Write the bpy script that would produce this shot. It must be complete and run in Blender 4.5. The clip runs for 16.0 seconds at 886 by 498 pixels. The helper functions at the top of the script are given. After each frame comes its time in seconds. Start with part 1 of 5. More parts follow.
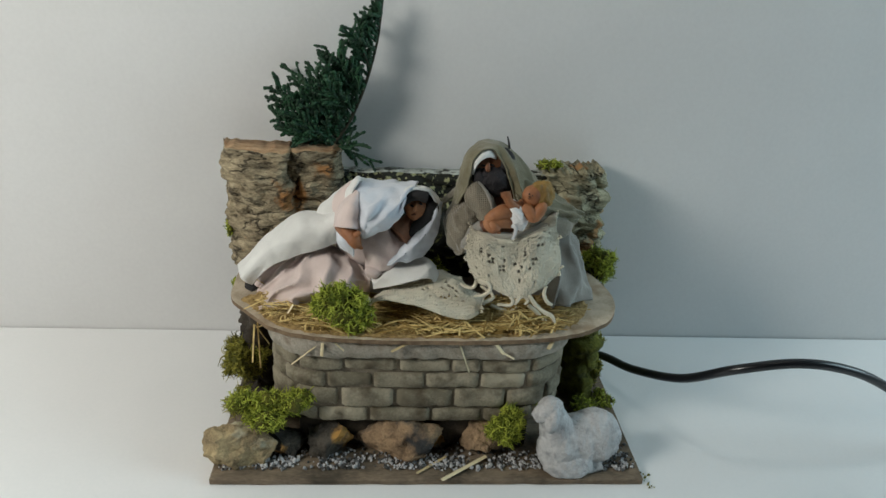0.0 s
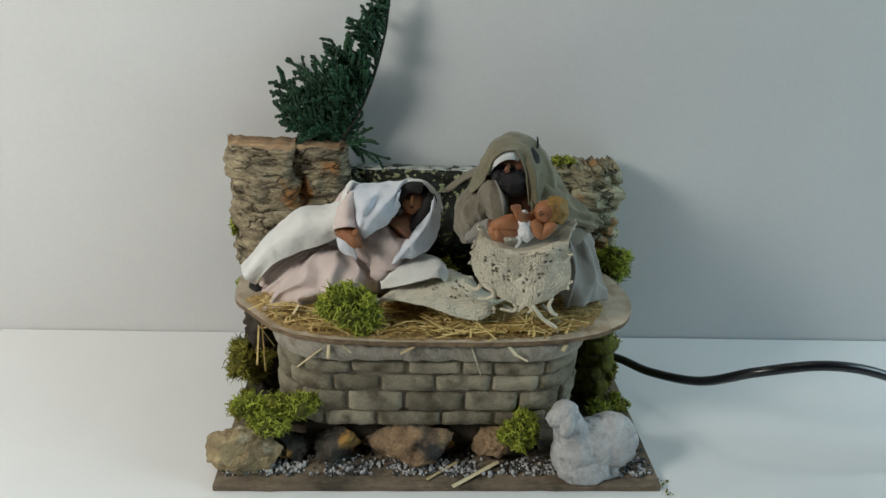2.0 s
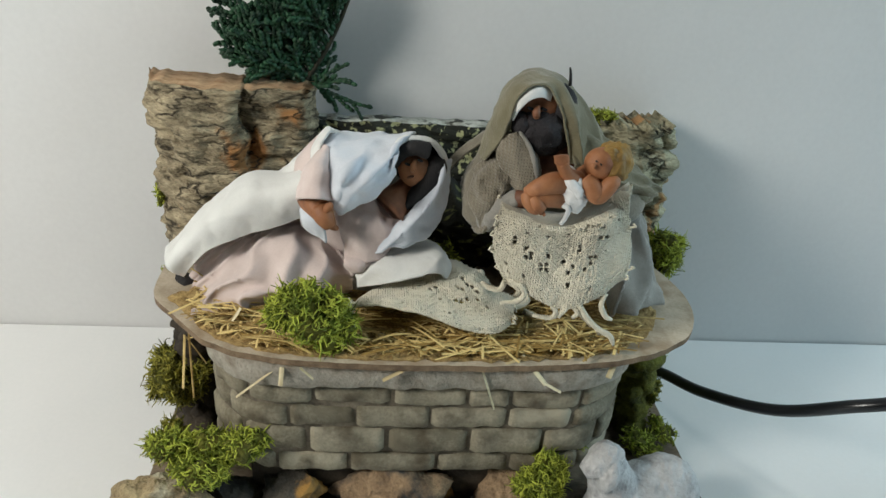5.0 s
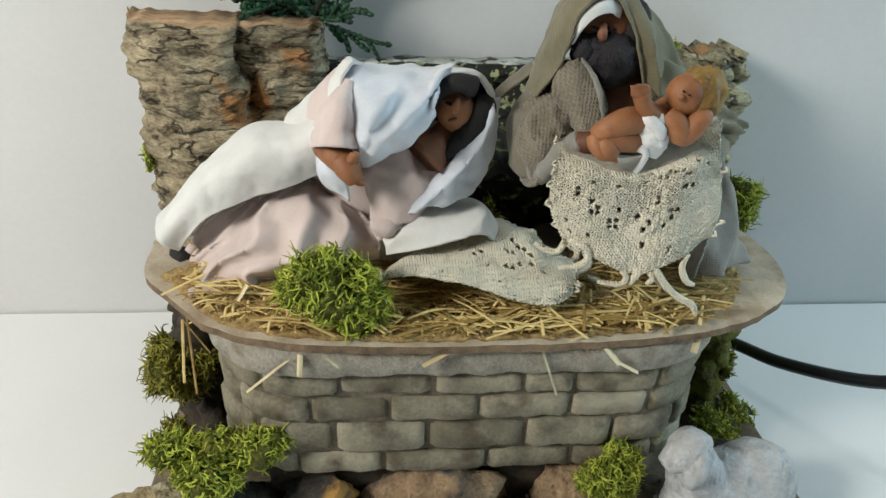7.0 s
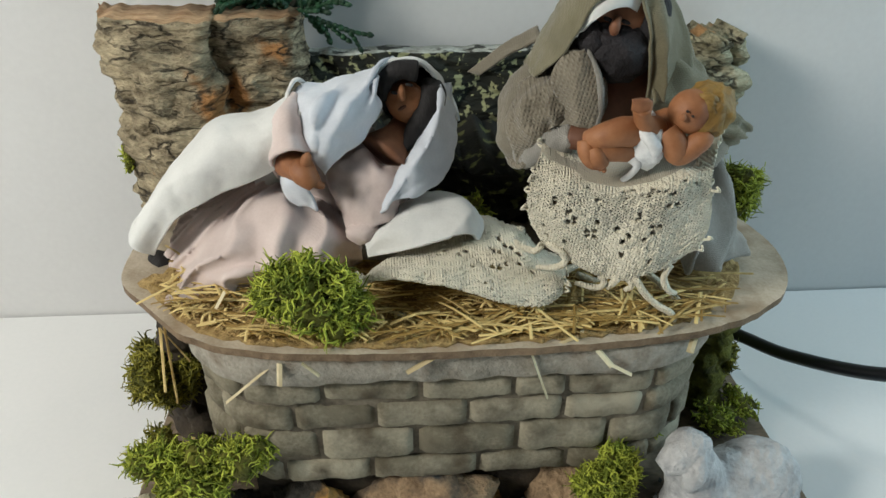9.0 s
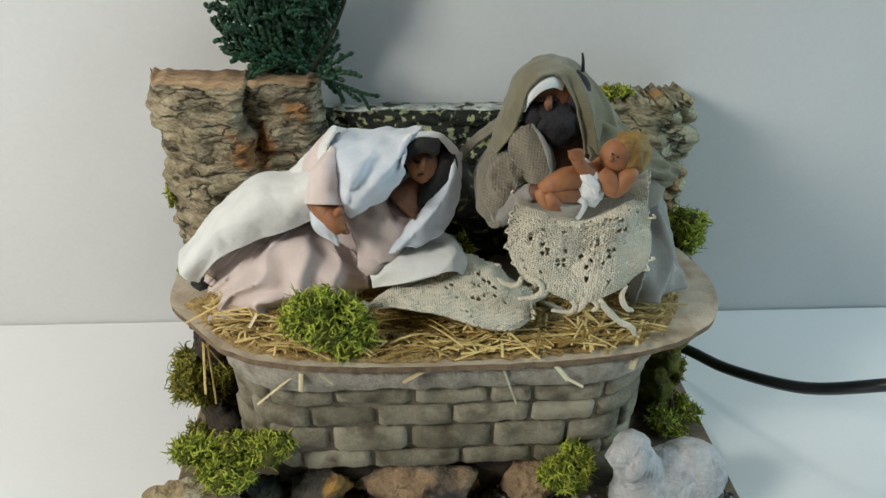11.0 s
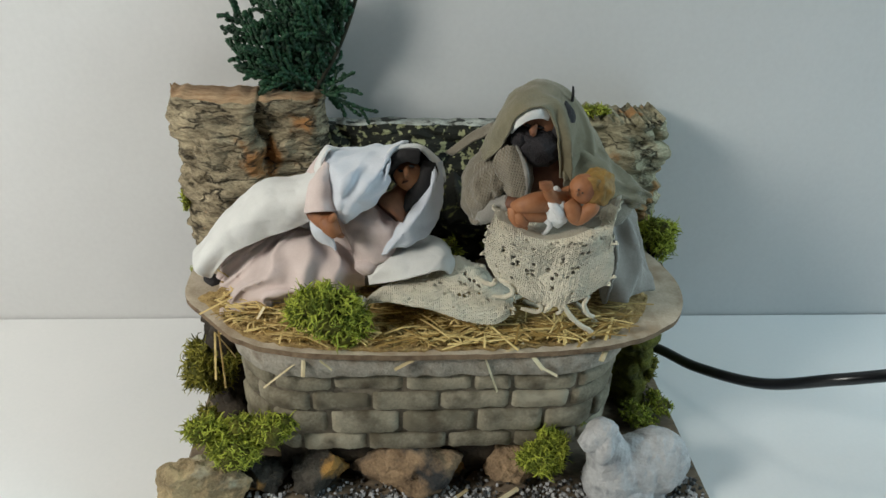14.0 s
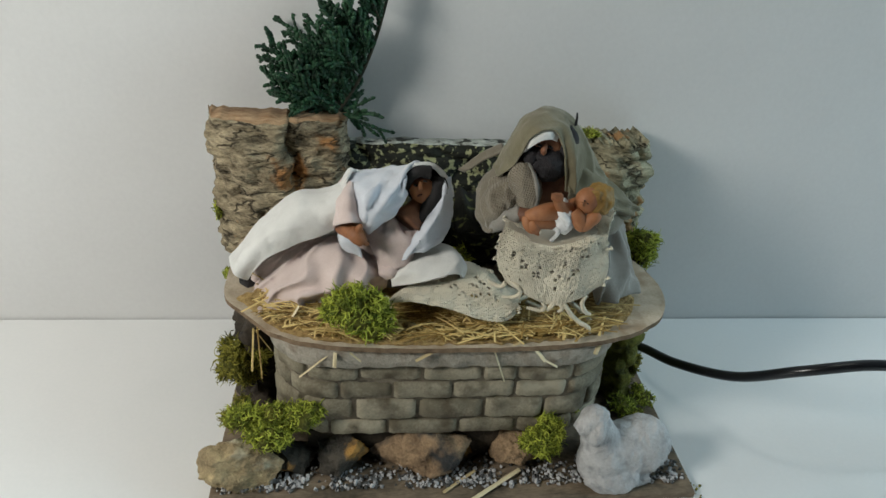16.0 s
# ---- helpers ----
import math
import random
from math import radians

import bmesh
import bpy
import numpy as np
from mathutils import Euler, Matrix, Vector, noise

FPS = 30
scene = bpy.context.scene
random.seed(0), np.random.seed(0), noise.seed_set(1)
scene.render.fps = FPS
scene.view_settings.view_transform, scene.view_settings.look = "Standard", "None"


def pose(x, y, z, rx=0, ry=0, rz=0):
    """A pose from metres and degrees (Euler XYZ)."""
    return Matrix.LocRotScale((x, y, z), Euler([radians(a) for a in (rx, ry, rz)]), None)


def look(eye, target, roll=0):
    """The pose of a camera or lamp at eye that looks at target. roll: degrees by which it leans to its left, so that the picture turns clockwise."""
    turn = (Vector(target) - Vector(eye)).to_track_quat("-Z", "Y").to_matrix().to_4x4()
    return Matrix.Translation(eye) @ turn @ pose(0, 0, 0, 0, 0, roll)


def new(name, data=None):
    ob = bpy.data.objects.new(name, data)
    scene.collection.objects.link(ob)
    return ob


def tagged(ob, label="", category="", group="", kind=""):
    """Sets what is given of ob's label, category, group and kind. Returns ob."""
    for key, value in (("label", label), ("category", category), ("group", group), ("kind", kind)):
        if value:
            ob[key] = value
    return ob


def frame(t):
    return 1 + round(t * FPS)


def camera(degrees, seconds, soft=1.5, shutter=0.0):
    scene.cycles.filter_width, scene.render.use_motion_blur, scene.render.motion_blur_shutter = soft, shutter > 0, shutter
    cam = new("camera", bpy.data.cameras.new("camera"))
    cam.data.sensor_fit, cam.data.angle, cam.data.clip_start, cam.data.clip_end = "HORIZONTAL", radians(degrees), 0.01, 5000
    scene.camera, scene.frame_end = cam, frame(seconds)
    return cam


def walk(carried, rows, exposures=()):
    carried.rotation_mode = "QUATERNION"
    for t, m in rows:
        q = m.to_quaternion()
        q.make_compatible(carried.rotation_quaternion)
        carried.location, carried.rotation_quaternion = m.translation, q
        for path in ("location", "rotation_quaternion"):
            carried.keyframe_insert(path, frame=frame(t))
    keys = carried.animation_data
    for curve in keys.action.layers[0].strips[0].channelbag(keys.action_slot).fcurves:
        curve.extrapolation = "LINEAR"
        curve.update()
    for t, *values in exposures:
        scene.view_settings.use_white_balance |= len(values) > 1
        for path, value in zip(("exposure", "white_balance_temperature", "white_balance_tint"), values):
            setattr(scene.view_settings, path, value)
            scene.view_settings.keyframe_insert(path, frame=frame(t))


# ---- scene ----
cam = camera(64.2, 16.0)
PATH = [
    (0, (-0.0229, 0.0307, 0.265), (0.1252, 1.8233, -0.6095), 3.42),
    (0.5, (-0.0207, 0.0311, 0.2627), (0.1146, 1.8241, -0.613), 3.17),
    (1, (-0.0201, 0.0335, 0.2616), (0.1012, 1.8284, -0.6122), 2.66),
    (1.5, (-0.0215, 0.0346, 0.2624), (0.1026, 1.8293, -0.6114), 2.79),
    (2, (-0.0231, 0.0404, 0.258), (0.1024, 1.8373, -0.6112), 2.97),
    (2.5, (-0.0232, 0.0521, 0.2519), (0.1078, 1.8455, -0.6236), 3.34),
    (3, (-0.0235, 0.0694, 0.2403), (0.1332, 1.8566, -0.6437), 4.6),
    (5.5, (-0.0258, 0.1427, 0.2141), (0.1794, 1.8737, -0.7664), 4.77),
    (6, (-0.0195, 0.153, 0.2051), (0.1794, 1.867, -0.8063), 3.24),
    (6.5, (-0.0225, 0.1628, 0.2014), (0.1709, 1.8734, -0.8168), 2.81),
    (7, (-0.032, 0.1663, 0.1955), (0.1372, 1.8819, -0.8184), 2.57),
    (7.5, (-0.0368, 0.169, 0.1935), (0.118, 1.8832, -0.8251), 2.1),
    (8, (-0.0377, 0.1731, 0.1931), (0.124, 1.8869, -0.8249), 2.36),
    (8.5, (-0.024, 0.177, 0.193), (0.113, 1.873, -0.858), 0.7),
    (11, (-0.0232, 0.1426, 0.2311), (0.1118, 1.8295, -0.8347), 1.63),
    (11.5, (-0.0231, 0.132, 0.2351), (0.1153, 1.8285, -0.815), 1.9),
    (12, (-0.0254, 0.1253, 0.2392), (0.1258, 1.827, -0.8007), 2.53),
    (12.5, (-0.0252, 0.12, 0.243), (0.1338, 1.8268, -0.7872), 2.47),
    (13, (-0.0244, 0.1169, 0.2427), (0.1288, 1.8263, -0.7842), 2.62),
    (13.5, (-0.0232, 0.1176, 0.2424), (0.1258, 1.8224, -0.7928), 2.6),
    (14, (-0.0217, 0.118, 0.2422), (0.1169, 1.8218, -0.796), 2.47),
    (14.5, (-0.022, 0.1158, 0.2431), (0.1263, 1.821, -0.7914), 2.64),
    (15, (-0.0254, 0.1079, 0.2462), (0.1378, 1.8208, -0.7732), 3.1),
    (15.5, (-0.0304, 0.0964, 0.2518), (0.1487, 1.8148, -0.7558), 3.08),
    (16, (-0.041, 0.0872, 0.2588), (0.1674, 1.8012, -0.7505), 3.99),
]
EXPOSURES = [(0, -0.34), (2.5, -0.34), (3.0, -0.3), (5.5, 0.08), (7.0, 0.17), (8.0, 0.06), (8.5, 0.06), (11.0, 0.0), (12.5, -0.1), (14.0, -0.12), (15.0, -0.15), (16.0, -0.26)]
walk(cam, [(t, look(eye, target, roll)) for t, eye, target, roll in PATH], EXPOSURES)

# ---- world and lights ----
world = bpy.data.worlds.new("world")
scene.world = world
world.use_nodes = True
wn = world.node_tree
sky = wn.nodes.new("ShaderNodeTexSky")
sky.sky_type = "NISHITA"
sky.sun_disc = False
sky.sun_elevation, sky.sun_rotation = radians(35), radians(90)
wn.links.new(sky.outputs[0], wn.nodes["Background"].inputs[0])
wn.nodes["Background"].inputs[1].default_value = 0.1


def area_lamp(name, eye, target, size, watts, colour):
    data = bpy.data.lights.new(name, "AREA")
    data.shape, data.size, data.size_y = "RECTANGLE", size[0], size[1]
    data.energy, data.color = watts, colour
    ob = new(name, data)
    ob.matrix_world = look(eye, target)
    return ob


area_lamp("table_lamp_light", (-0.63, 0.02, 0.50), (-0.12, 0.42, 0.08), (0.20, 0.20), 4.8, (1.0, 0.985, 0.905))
# added lamp inside the room, standing in for bluish daylight from the right
area_lamp("right_daylight_fill", (1.02, 0.20, 0.57), (0.34, 0.44, 0.12), (0.45, 0.50), 5.6, (0.60, 0.89, 1.0))
area_lamp("room_lamp_light", (0.02, 0.24, 1.85), (0.04, 0.34, 0.0), (0.16, 0.16), 1.9, (1.0, 0.985, 0.905))


# ---- materials ----
def material(name, dark, light, scale=200.0, rough=0.8, bump=0.3, bump_scale=None, fine=900.0, metal=0.0,
             spot=None, spot_scale=60.0, spot_edge=(0.55, 0.7), distance=0.001, rand=0.0, sheen=0.0, stretch=(1, 1, 1), trans=0.0, crack=None, crack_scale=60.0, crack_width=0.03):
    """A surface of two colours mixed by coarse and fine noise, with optional spots of a third, and relief."""
    m = bpy.data.materials.new(name)
    m.use_nodes = True
    nt = m.node_tree
    bsdf = nt.nodes["Principled BSDF"]
    co = nt.nodes.new("ShaderNodeTexCoord")
    mp = nt.nodes.new("ShaderNodeMapping")
    mp.inputs["Scale"].default_value = stretch
    nt.links.new(co.outputs["Object"], mp.inputs[0])

    def noisy(sc, detail=5.0, plain=False):
        n = nt.nodes.new("ShaderNodeTexNoise")
        n.inputs["Scale"].default_value, n.inputs["Detail"].default_value = sc, detail
        nt.links.new(co.outputs["Object"] if plain else mp.outputs[0], n.inputs["Vector"])
        return n.outputs["Fac"]

    def math_node(op, a, b):
        n = nt.nodes.new("ShaderNodeMath")
        n.operation = op
        for slot, v in zip(n.inputs, (a, b)):
            if isinstance(v, (int, float)):
                slot.default_value = v
            else:
                nt.links.new(v, slot)
        return n.outputs[0]

    coarse, small = noisy(scale), noisy(fine, 3.0)
    fac = math_node("ADD", math_node("MULTIPLY", coarse, 0.7), math_node("MULTIPLY", small, 0.3))
    if rand:
        info = nt.nodes.new("ShaderNodeObjectInfo")
        geo = nt.nodes.new("ShaderNodeNewGeometry")
        both = math_node("FRACT", math_node("ADD", info.outputs["Random"], geo.outputs["Random Per Island"]), 0.0)
        fac = math_node("ADD", fac, math_node("MULTIPLY", math_node("SUBTRACT", both, 0.5), rand))
    ramp = nt.nodes.new("ShaderNodeValToRGB")
    ramp.color_ramp.elements[0].position, ramp.color_ramp.elements[1].position = 0.34, 0.66
    ramp.color_ramp.elements[0].color, ramp.color_ramp.elements[1].color = (*dark, 1), (*light, 1)
    nt.links.new(fac, ramp.inputs[0])
    colour = ramp.outputs[0]
    if spot:
        sr = nt.nodes.new("ShaderNodeValToRGB")
        sr.color_ramp.elements[0].position, sr.color_ramp.elements[1].position = spot_edge
        nt.links.new(noisy(spot_scale, 6.0, True), sr.inputs[0])
        mix = nt.nodes.new("ShaderNodeMix")
        mix.data_type = "RGBA"
        nt.links.new(sr.outputs[0], mix.inputs["Factor"])
        nt.links.new(colour, mix.inputs["A"])
        mix.inputs["B"].default_value = (*spot, 1)
        colour = mix.outputs["Result"]
    gap = None
    if crack:
        line = math_node("ABSOLUTE", math_node("SUBTRACT", noisy(crack_scale, 7.0), 0.5), 0.0)
        gap = math_node("SUBTRACT", 1.0, math_node("MINIMUM", math_node("DIVIDE", line, crack_width), 1.0))
        part_of = nt.nodes.new("ShaderNodeValToRGB")
        part_of.color_ramp.elements[0].position, part_of.color_ramp.elements[1].position = 0.40, 0.54
        nt.links.new(noisy(crack_scale * 0.8, 3.0, True), part_of.inputs[0])
        gap = math_node("MULTIPLY", gap, part_of.outputs[0])
        mix = nt.nodes.new("ShaderNodeMix")
        mix.data_type = "RGBA"
        nt.links.new(gap, mix.inputs["Factor"])
        nt.links.new(colour, mix.inputs["A"])
        mix.inputs["B"].default_value = (*crack, 1)
        colour = mix.outputs["Result"]
    nt.links.new(colour, bsdf.inputs["Base Color"])
    bsdf.inputs["Roughness"].default_value, bsdf.inputs["Metallic"].default_value = rough, metal
    bsdf.inputs["Sheen Weight"].default_value = sheen
    if trans:
        bsdf.inputs["Subsurface Weight"].default_value = trans
        bsdf.inputs["Subsurface Radius"].default_value = (0.004, 0.003, 0.002)
        bsdf.inputs["Subsurface Scale"].default_value = 0.3
    if bump:
        b = nt.nodes.new("ShaderNodeBump")
        b.inputs["Strength"].default_value, b.inputs["Distance"].default_value = bump, distance
        rise = math_node("ADD", noisy(bump_scale or scale * 2), math_node("MULTIPLY", small, 0.5))
        if gap is not None:
            rise = math_node("SUBTRACT", rise, math_node("MULTIPLY", gap, 0.8))
        nt.links.new(rise, b.inputs["Height"])
        nt.links.new(b.outputs[0], bsdf.inputs["Normal"])
    return m


def weave(name, dark, light, pitch=1800.0, bump=0.5, rough=0.9, sheen=0.3):
    """Woven cloth: two crossed thread waves over a soft blotchy colour."""
    m = material(name, dark, light, scale=70.0, fine=1500.0, rough=rough, bump=0.0, sheen=sheen)
    nt = m.node_tree
    co = nt.nodes.new("ShaderNodeTexCoord")
    waves = []
    for direction in ("X", "Z"):
        w = nt.nodes.new("ShaderNodeTexWave")
        w.bands_direction = direction
        w.inputs["Scale"].default_value, w.inputs["Distortion"].default_value = pitch, 2.5
        nt.links.new(co.outputs["Object"], w.inputs["Vector"])
        waves.append(w.outputs["Fac"])
    mx = nt.nodes.new("ShaderNodeMath")
    mx.operation = "MULTIPLY"
    nt.links.new(waves[0], mx.inputs[0])
    nt.links.new(waves[1], mx.inputs[1])
    b = nt.nodes.new("ShaderNodeBump")
    b.inputs["Strength"].default_value, b.inputs["Distance"].default_value = bump, 0.00025
    nt.links.new(mx.outputs[0], b.inputs["Height"])
    nt.links.new(b.outputs[0], nt.nodes["Principled BSDF"].inputs["Normal"])
    return m


M_BACK = material("white_card", (0.70, 0.70, 0.70), (0.76, 0.76, 0.76), scale=9, fine=400, rough=0.55, bump=0.05)
M_TABLE = material("white_table_sheet", (0.77, 0.78, 0.78), (0.82, 0.82, 0.82), scale=12, fine=500, rough=0.42, bump=0.04)
M_ROOM = material("room_paint", (0.26, 0.255, 0.245), (0.30, 0.295, 0.285), scale=3, fine=60, rough=0.8, bump=0.05)
M_FLOOR = material("room_floor", (0.16, 0.11, 0.07), (0.24, 0.17, 0.11), scale=6, fine=90, rough=0.5, bump=0.1)
M_BOARD = material("weathered_plywood", (0.085, 0.064, 0.043), (0.27, 0.205, 0.14), scale=110, fine=900, rough=0.88, bump=0.8, bump_scale=300, stretch=(0.4, 1, 1), spot=(0.035, 0.030, 0.02), spot_scale=55, spot_edge=(0.5, 0.68))
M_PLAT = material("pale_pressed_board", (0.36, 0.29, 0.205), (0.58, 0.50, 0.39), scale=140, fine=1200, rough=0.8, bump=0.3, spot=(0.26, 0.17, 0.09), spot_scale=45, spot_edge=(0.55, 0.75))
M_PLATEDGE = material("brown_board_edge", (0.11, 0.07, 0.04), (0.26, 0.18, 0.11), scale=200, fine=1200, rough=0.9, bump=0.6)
M_BRICK = material("whitewashed_clay_brick", (0.16, 0.14, 0.096), (0.37, 0.332, 0.245), scale=70, fine=900, rough=0.92, bump=0.5, bump_scale=320, rand=0.30, spot=(0.075, 0.058, 0.034), spot_scale=75, spot_edge=(0.50, 0.70))
M_MORTAR = material("dirty_mortar", (0.055, 0.044, 0.030), (0.22, 0.185, 0.135), scale=75, fine=700, rough=0.95, bump=0.7)
M_CAP = material("whitewashed_coping", (0.22, 0.195, 0.155), (0.46, 0.425, 0.36), scale=120, fine=1000, rough=0.92, bump=1.0, bump_scale=300, spot=(0.14, 0.105, 0.07), spot_scale=120, spot_edge=(0.52, 0.72))
M_BARK = material("cork_bark", (0.125, 0.096, 0.056), (0.60, 0.50, 0.33), scale=190, fine=1100, rough=0.95, bump=1.0, bump_scale=420, distance=0.003, stretch=(0.6, 0.6, 1.6), spot=(0.42, 0.20, 0.07), spot_scale=48, spot_edge=(0.58, 0.66), crack=(0.06, 0.045, 0.028), crack_scale=105, crack_width=0.032)
M_BARKCUT = material("cut_cork_edge", (0.24, 0.125, 0.058), (0.56, 0.385, 0.225), scale=220, fine=1200, rough=0.92, bump=1.0, bump_scale=500, stretch=(0.5, 1.5, 1))
M_PANEL = material("flecked_black_bark", (0.006, 0.007, 0.005), (0.022, 0.025, 0.016), scale=110, fine=600, rough=0.9, bump=0.9, distance=0.0018, stretch=(0.6, 1, 1.6), spot=(0.36, 0.37, 0.20), spot_scale=330, spot_edge=(0.54, 0.59))
M_PANELTOP = material("lichened_bark_edge", (0.16, 0.165, 0.14), (0.60, 0.62, 0.56), scale=190, fine=900, rough=0.9, bump=0.9, spot=(0.02, 0.022, 0.015), spot_scale=130, spot_edge=(0.55, 0.6))
M_CORK = material("pale_lichened_cork", (0.13, 0.115, 0.06), (0.56, 0.52, 0.36), scale=140, fine=1000, rough=0.95, bump=1.0, bump_scale=380, distance=0.002, stretch=(0.6, 0.6, 1.4), spot=(0.40, 0.22, 0.09), spot_scale=55, spot_edge=(0.57, 0.64), crack=(0.04, 0.034, 0.018), crack_scale=100, crack_width=0.03)
M_DEEP = material("dark_recess_bark", (0.005, 0.005, 0.0035), (0.022, 0.022, 0.013), scale=110, fine=800, rough=0.95, bump=1.0, spot=(0.17, 0.18, 0.06), spot_scale=190, spot_edge=(0.57, 0.66))
M_DARK = material("dark_gap_and_post_brown", (0.018, 0.014, 0.010), (0.06, 0.045, 0.03), scale=110, fine=700, rough=0.95, bump=0.8)
M_STRAWPALE = material("pale_dry_stalk", (0.50, 0.40, 0.22), (0.74, 0.65, 0.43), scale=150, fine=700, rough=0.55, bump=0.3, rand=0.4)
M_MOSS = material("bright_moss", (0.13, 0.165, 0.012), (0.50, 0.55, 0.070), scale=120, fine=600, rough=0.85, bump=0.2, rand=0.6)
M_MOSSDARK = material("olive_moss", (0.085, 0.085, 0.010), (0.36, 0.33, 0.045), scale=120, fine=600, rough=0.85, bump=0.2, rand=0.5)
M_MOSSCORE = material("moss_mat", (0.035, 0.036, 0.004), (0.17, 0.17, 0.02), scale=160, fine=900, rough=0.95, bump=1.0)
M_LEAF = material("dark_cypress_green", (0.004, 0.026, 0.010), (0.014, 0.075, 0.028), scale=120, fine=700, rough=0.6, bump=0.2, rand=0.3)
M_TWIG = material("dark_twig", (0.018, 0.018, 0.010), (0.045, 0.04, 0.022), scale=200, rough=0.8)
M_STRAW = material("dry_straw", (0.30, 0.185, 0.045), (0.78, 0.60, 0.25), scale=120, fine=600, rough=0.6, bump=0.2, rand=0.8)
M_STRAWDARK = material("chopped_straw_bed", (0.20, 0.12, 0.04), (0.58, 0.41, 0.17), scale=420, fine=1500, rough=0.9, bump=1.0)
M_ROCK = material("brown_bark_stone", (0.12, 0.076, 0.044), (0.44, 0.30, 0.175), scale=95, fine=900, rough=0.9, bump=1.0, bump_scale=330, distance=0.0016, spot=(0.035, 0.035, 0.035), spot_scale=38, spot_edge=(0.58, 0.66))
M_ROCKDARK = material("dark_bark_stone", (0.02, 0.019, 0.016), (0.085, 0.074, 0.058), scale=110, fine=900, rough=0.9, bump=1.0, bump_scale=330, distance=0.0016, spot=(0.42, 0.23, 0.06), spot_scale=38, spot_edge=(0.56, 0.62))
M_ROCKTAN = material("tan_lichened_stone", (0.14, 0.10, 0.055), (0.52, 0.41, 0.23), scale=80, fine=900, rough=0.9, bump=1.0, bump_scale=300, distance=0.0016, spot=(0.50, 0.46, 0.33), spot_scale=60, spot_edge=(0.59, 0.68))
M_GRAVEL = material("grey_gravel", (0.06, 0.06, 0.058), (0.52, 0.52, 0.53), scale=90, fine=600, rough=0.8, bump=0.4, rand=0.9)
M_SHEEP = material("chalky_plaster", (0.38, 0.38, 0.385), (0.60, 0.60, 0.60), scale=110, fine=800, rough=0.75, bump=1.0, bump_scale=260, distance=0.0016, spot=(0.30, 0.30, 0.31), spot_scale=150, spot_edge=(0.54, 0.72))
M_CABLE = material("black_rubber", (0.006, 0.007, 0.009), (0.010, 0.011, 0.014), scale=60, rough=0.28, bump=0.05)


# ---- mesh helpers ----
def part(name, bm, mats, parent=None, label="", smooth=True, origin=None):
    """Links a bmesh as one mesh object; mats is a material or a list of them. origin: the world point that becomes its own."""
    if origin is not None:
        bmesh.ops.translate(bm, verts=bm.verts, vec=-Vector(origin))
    me = bpy.data.meshes.new(name)
    for f in bm.faces:
        f.smooth = smooth
    bm.to_mesh(me)
    bm.free()
    for m in mats if isinstance(mats, (list, tuple)) else [mats]:
        me.materials.append(m)
    ob = new(name, me)
    if origin is not None:
        ob.location = origin
    if parent is not None:
        ob.parent = parent
    if label:
        ob["label"] = label
    return ob


def raw(name, verts, faces, mats, parent=None, label="", smooth=True, slots=None):
    me = bpy.data.meshes.new(name)
    me.from_pydata([tuple(v) for v in verts], [], faces)
    for m in mats if isinstance(mats, (list, tuple)) else [mats]:
        me.materials.append(m)
    me.polygons.foreach_set("use_smooth", [smooth] * len(faces))
    if slots is not None:
        me.polygons.foreach_set("material_index", slots)
    me.update()
    ob = new(name, me)
    if parent is not None:
        ob.parent = parent
    if label:
        ob["label"] = label
    return ob


def box(bm, lo, hi, bevel=0.0, seg=2, slot=0):
    ret = bmesh.ops.create_cube(bm, size=1.0)
    vs = ret["verts"]
    for v in vs:
        v.co = Vector([lo[i] + (v.co[i] + 0.5) * (hi[i] - lo[i]) for i in range(3)])
    fs = {f for v in vs for f in v.link_faces}
    for f in fs:
        f.material_index = slot
    if bevel:
        es = list({e for v in vs for e in v.link_edges})
        bmesh.ops.bevel(bm, geom=es, offset=bevel, segments=seg, affect="EDGES", profile=0.5)
    return vs


def spline(points, n):
    """n points on a smooth curve through the given ones (any number of coordinates)."""
    p = np.array(points, float)
    p = np.vstack([2 * p[0] - p[1], p, 2 * p[-1] - p[-2]])
    u = np.linspace(0, len(points) - 1 - 1e-9, n)
    k = u.astype(int)
    t = (u - k)[:, None]
    a, b, c, d = p[k], p[k + 1], p[k + 2], p[k + 3]
    return 0.5 * (2 * b + (c - a) * t + (2 * a - 5 * b + 4 * c - d) * t * t + (3 * b - 3 * c + d - a) * t ** 3)


def sheet(rows, nu, nv):
    """A smooth grid of nv x nu points over a small net of control points."""
    cols = [spline(r, nu) for r in rows]
    return np.array([spline([c[i] for c in cols], nv) for i in range(nu)]).transpose(1, 0, 2)


def ripple(grid, depth, scale, seed=0.0, along=(1, 1, 1), crease=0.6):
    """Pushes a grid along its normals by smooth noise, for folds."""
    du, dv = np.gradient(grid, axis=1), np.gradient(grid, axis=0)
    n = np.cross(du, dv)
    n /= np.linalg.norm(n, axis=2, keepdims=True) + 1e-12
    out = grid.copy()
    for i in range(grid.shape[0]):
        for j in range(grid.shape[1]):
            q = Vector(grid[i, j] * np.array(along) * scale) + Vector((seed, seed * 1.7, -seed))
            sharp = 0.4 - 1.6 * abs(noise.noise(q * 0.8 + Vector((7, 3, 1))))
            out[i, j] += n[i, j] * depth * (noise.noise(q) + 0.45 * noise.noise(q * 2.3) + crease * sharp)
    return out


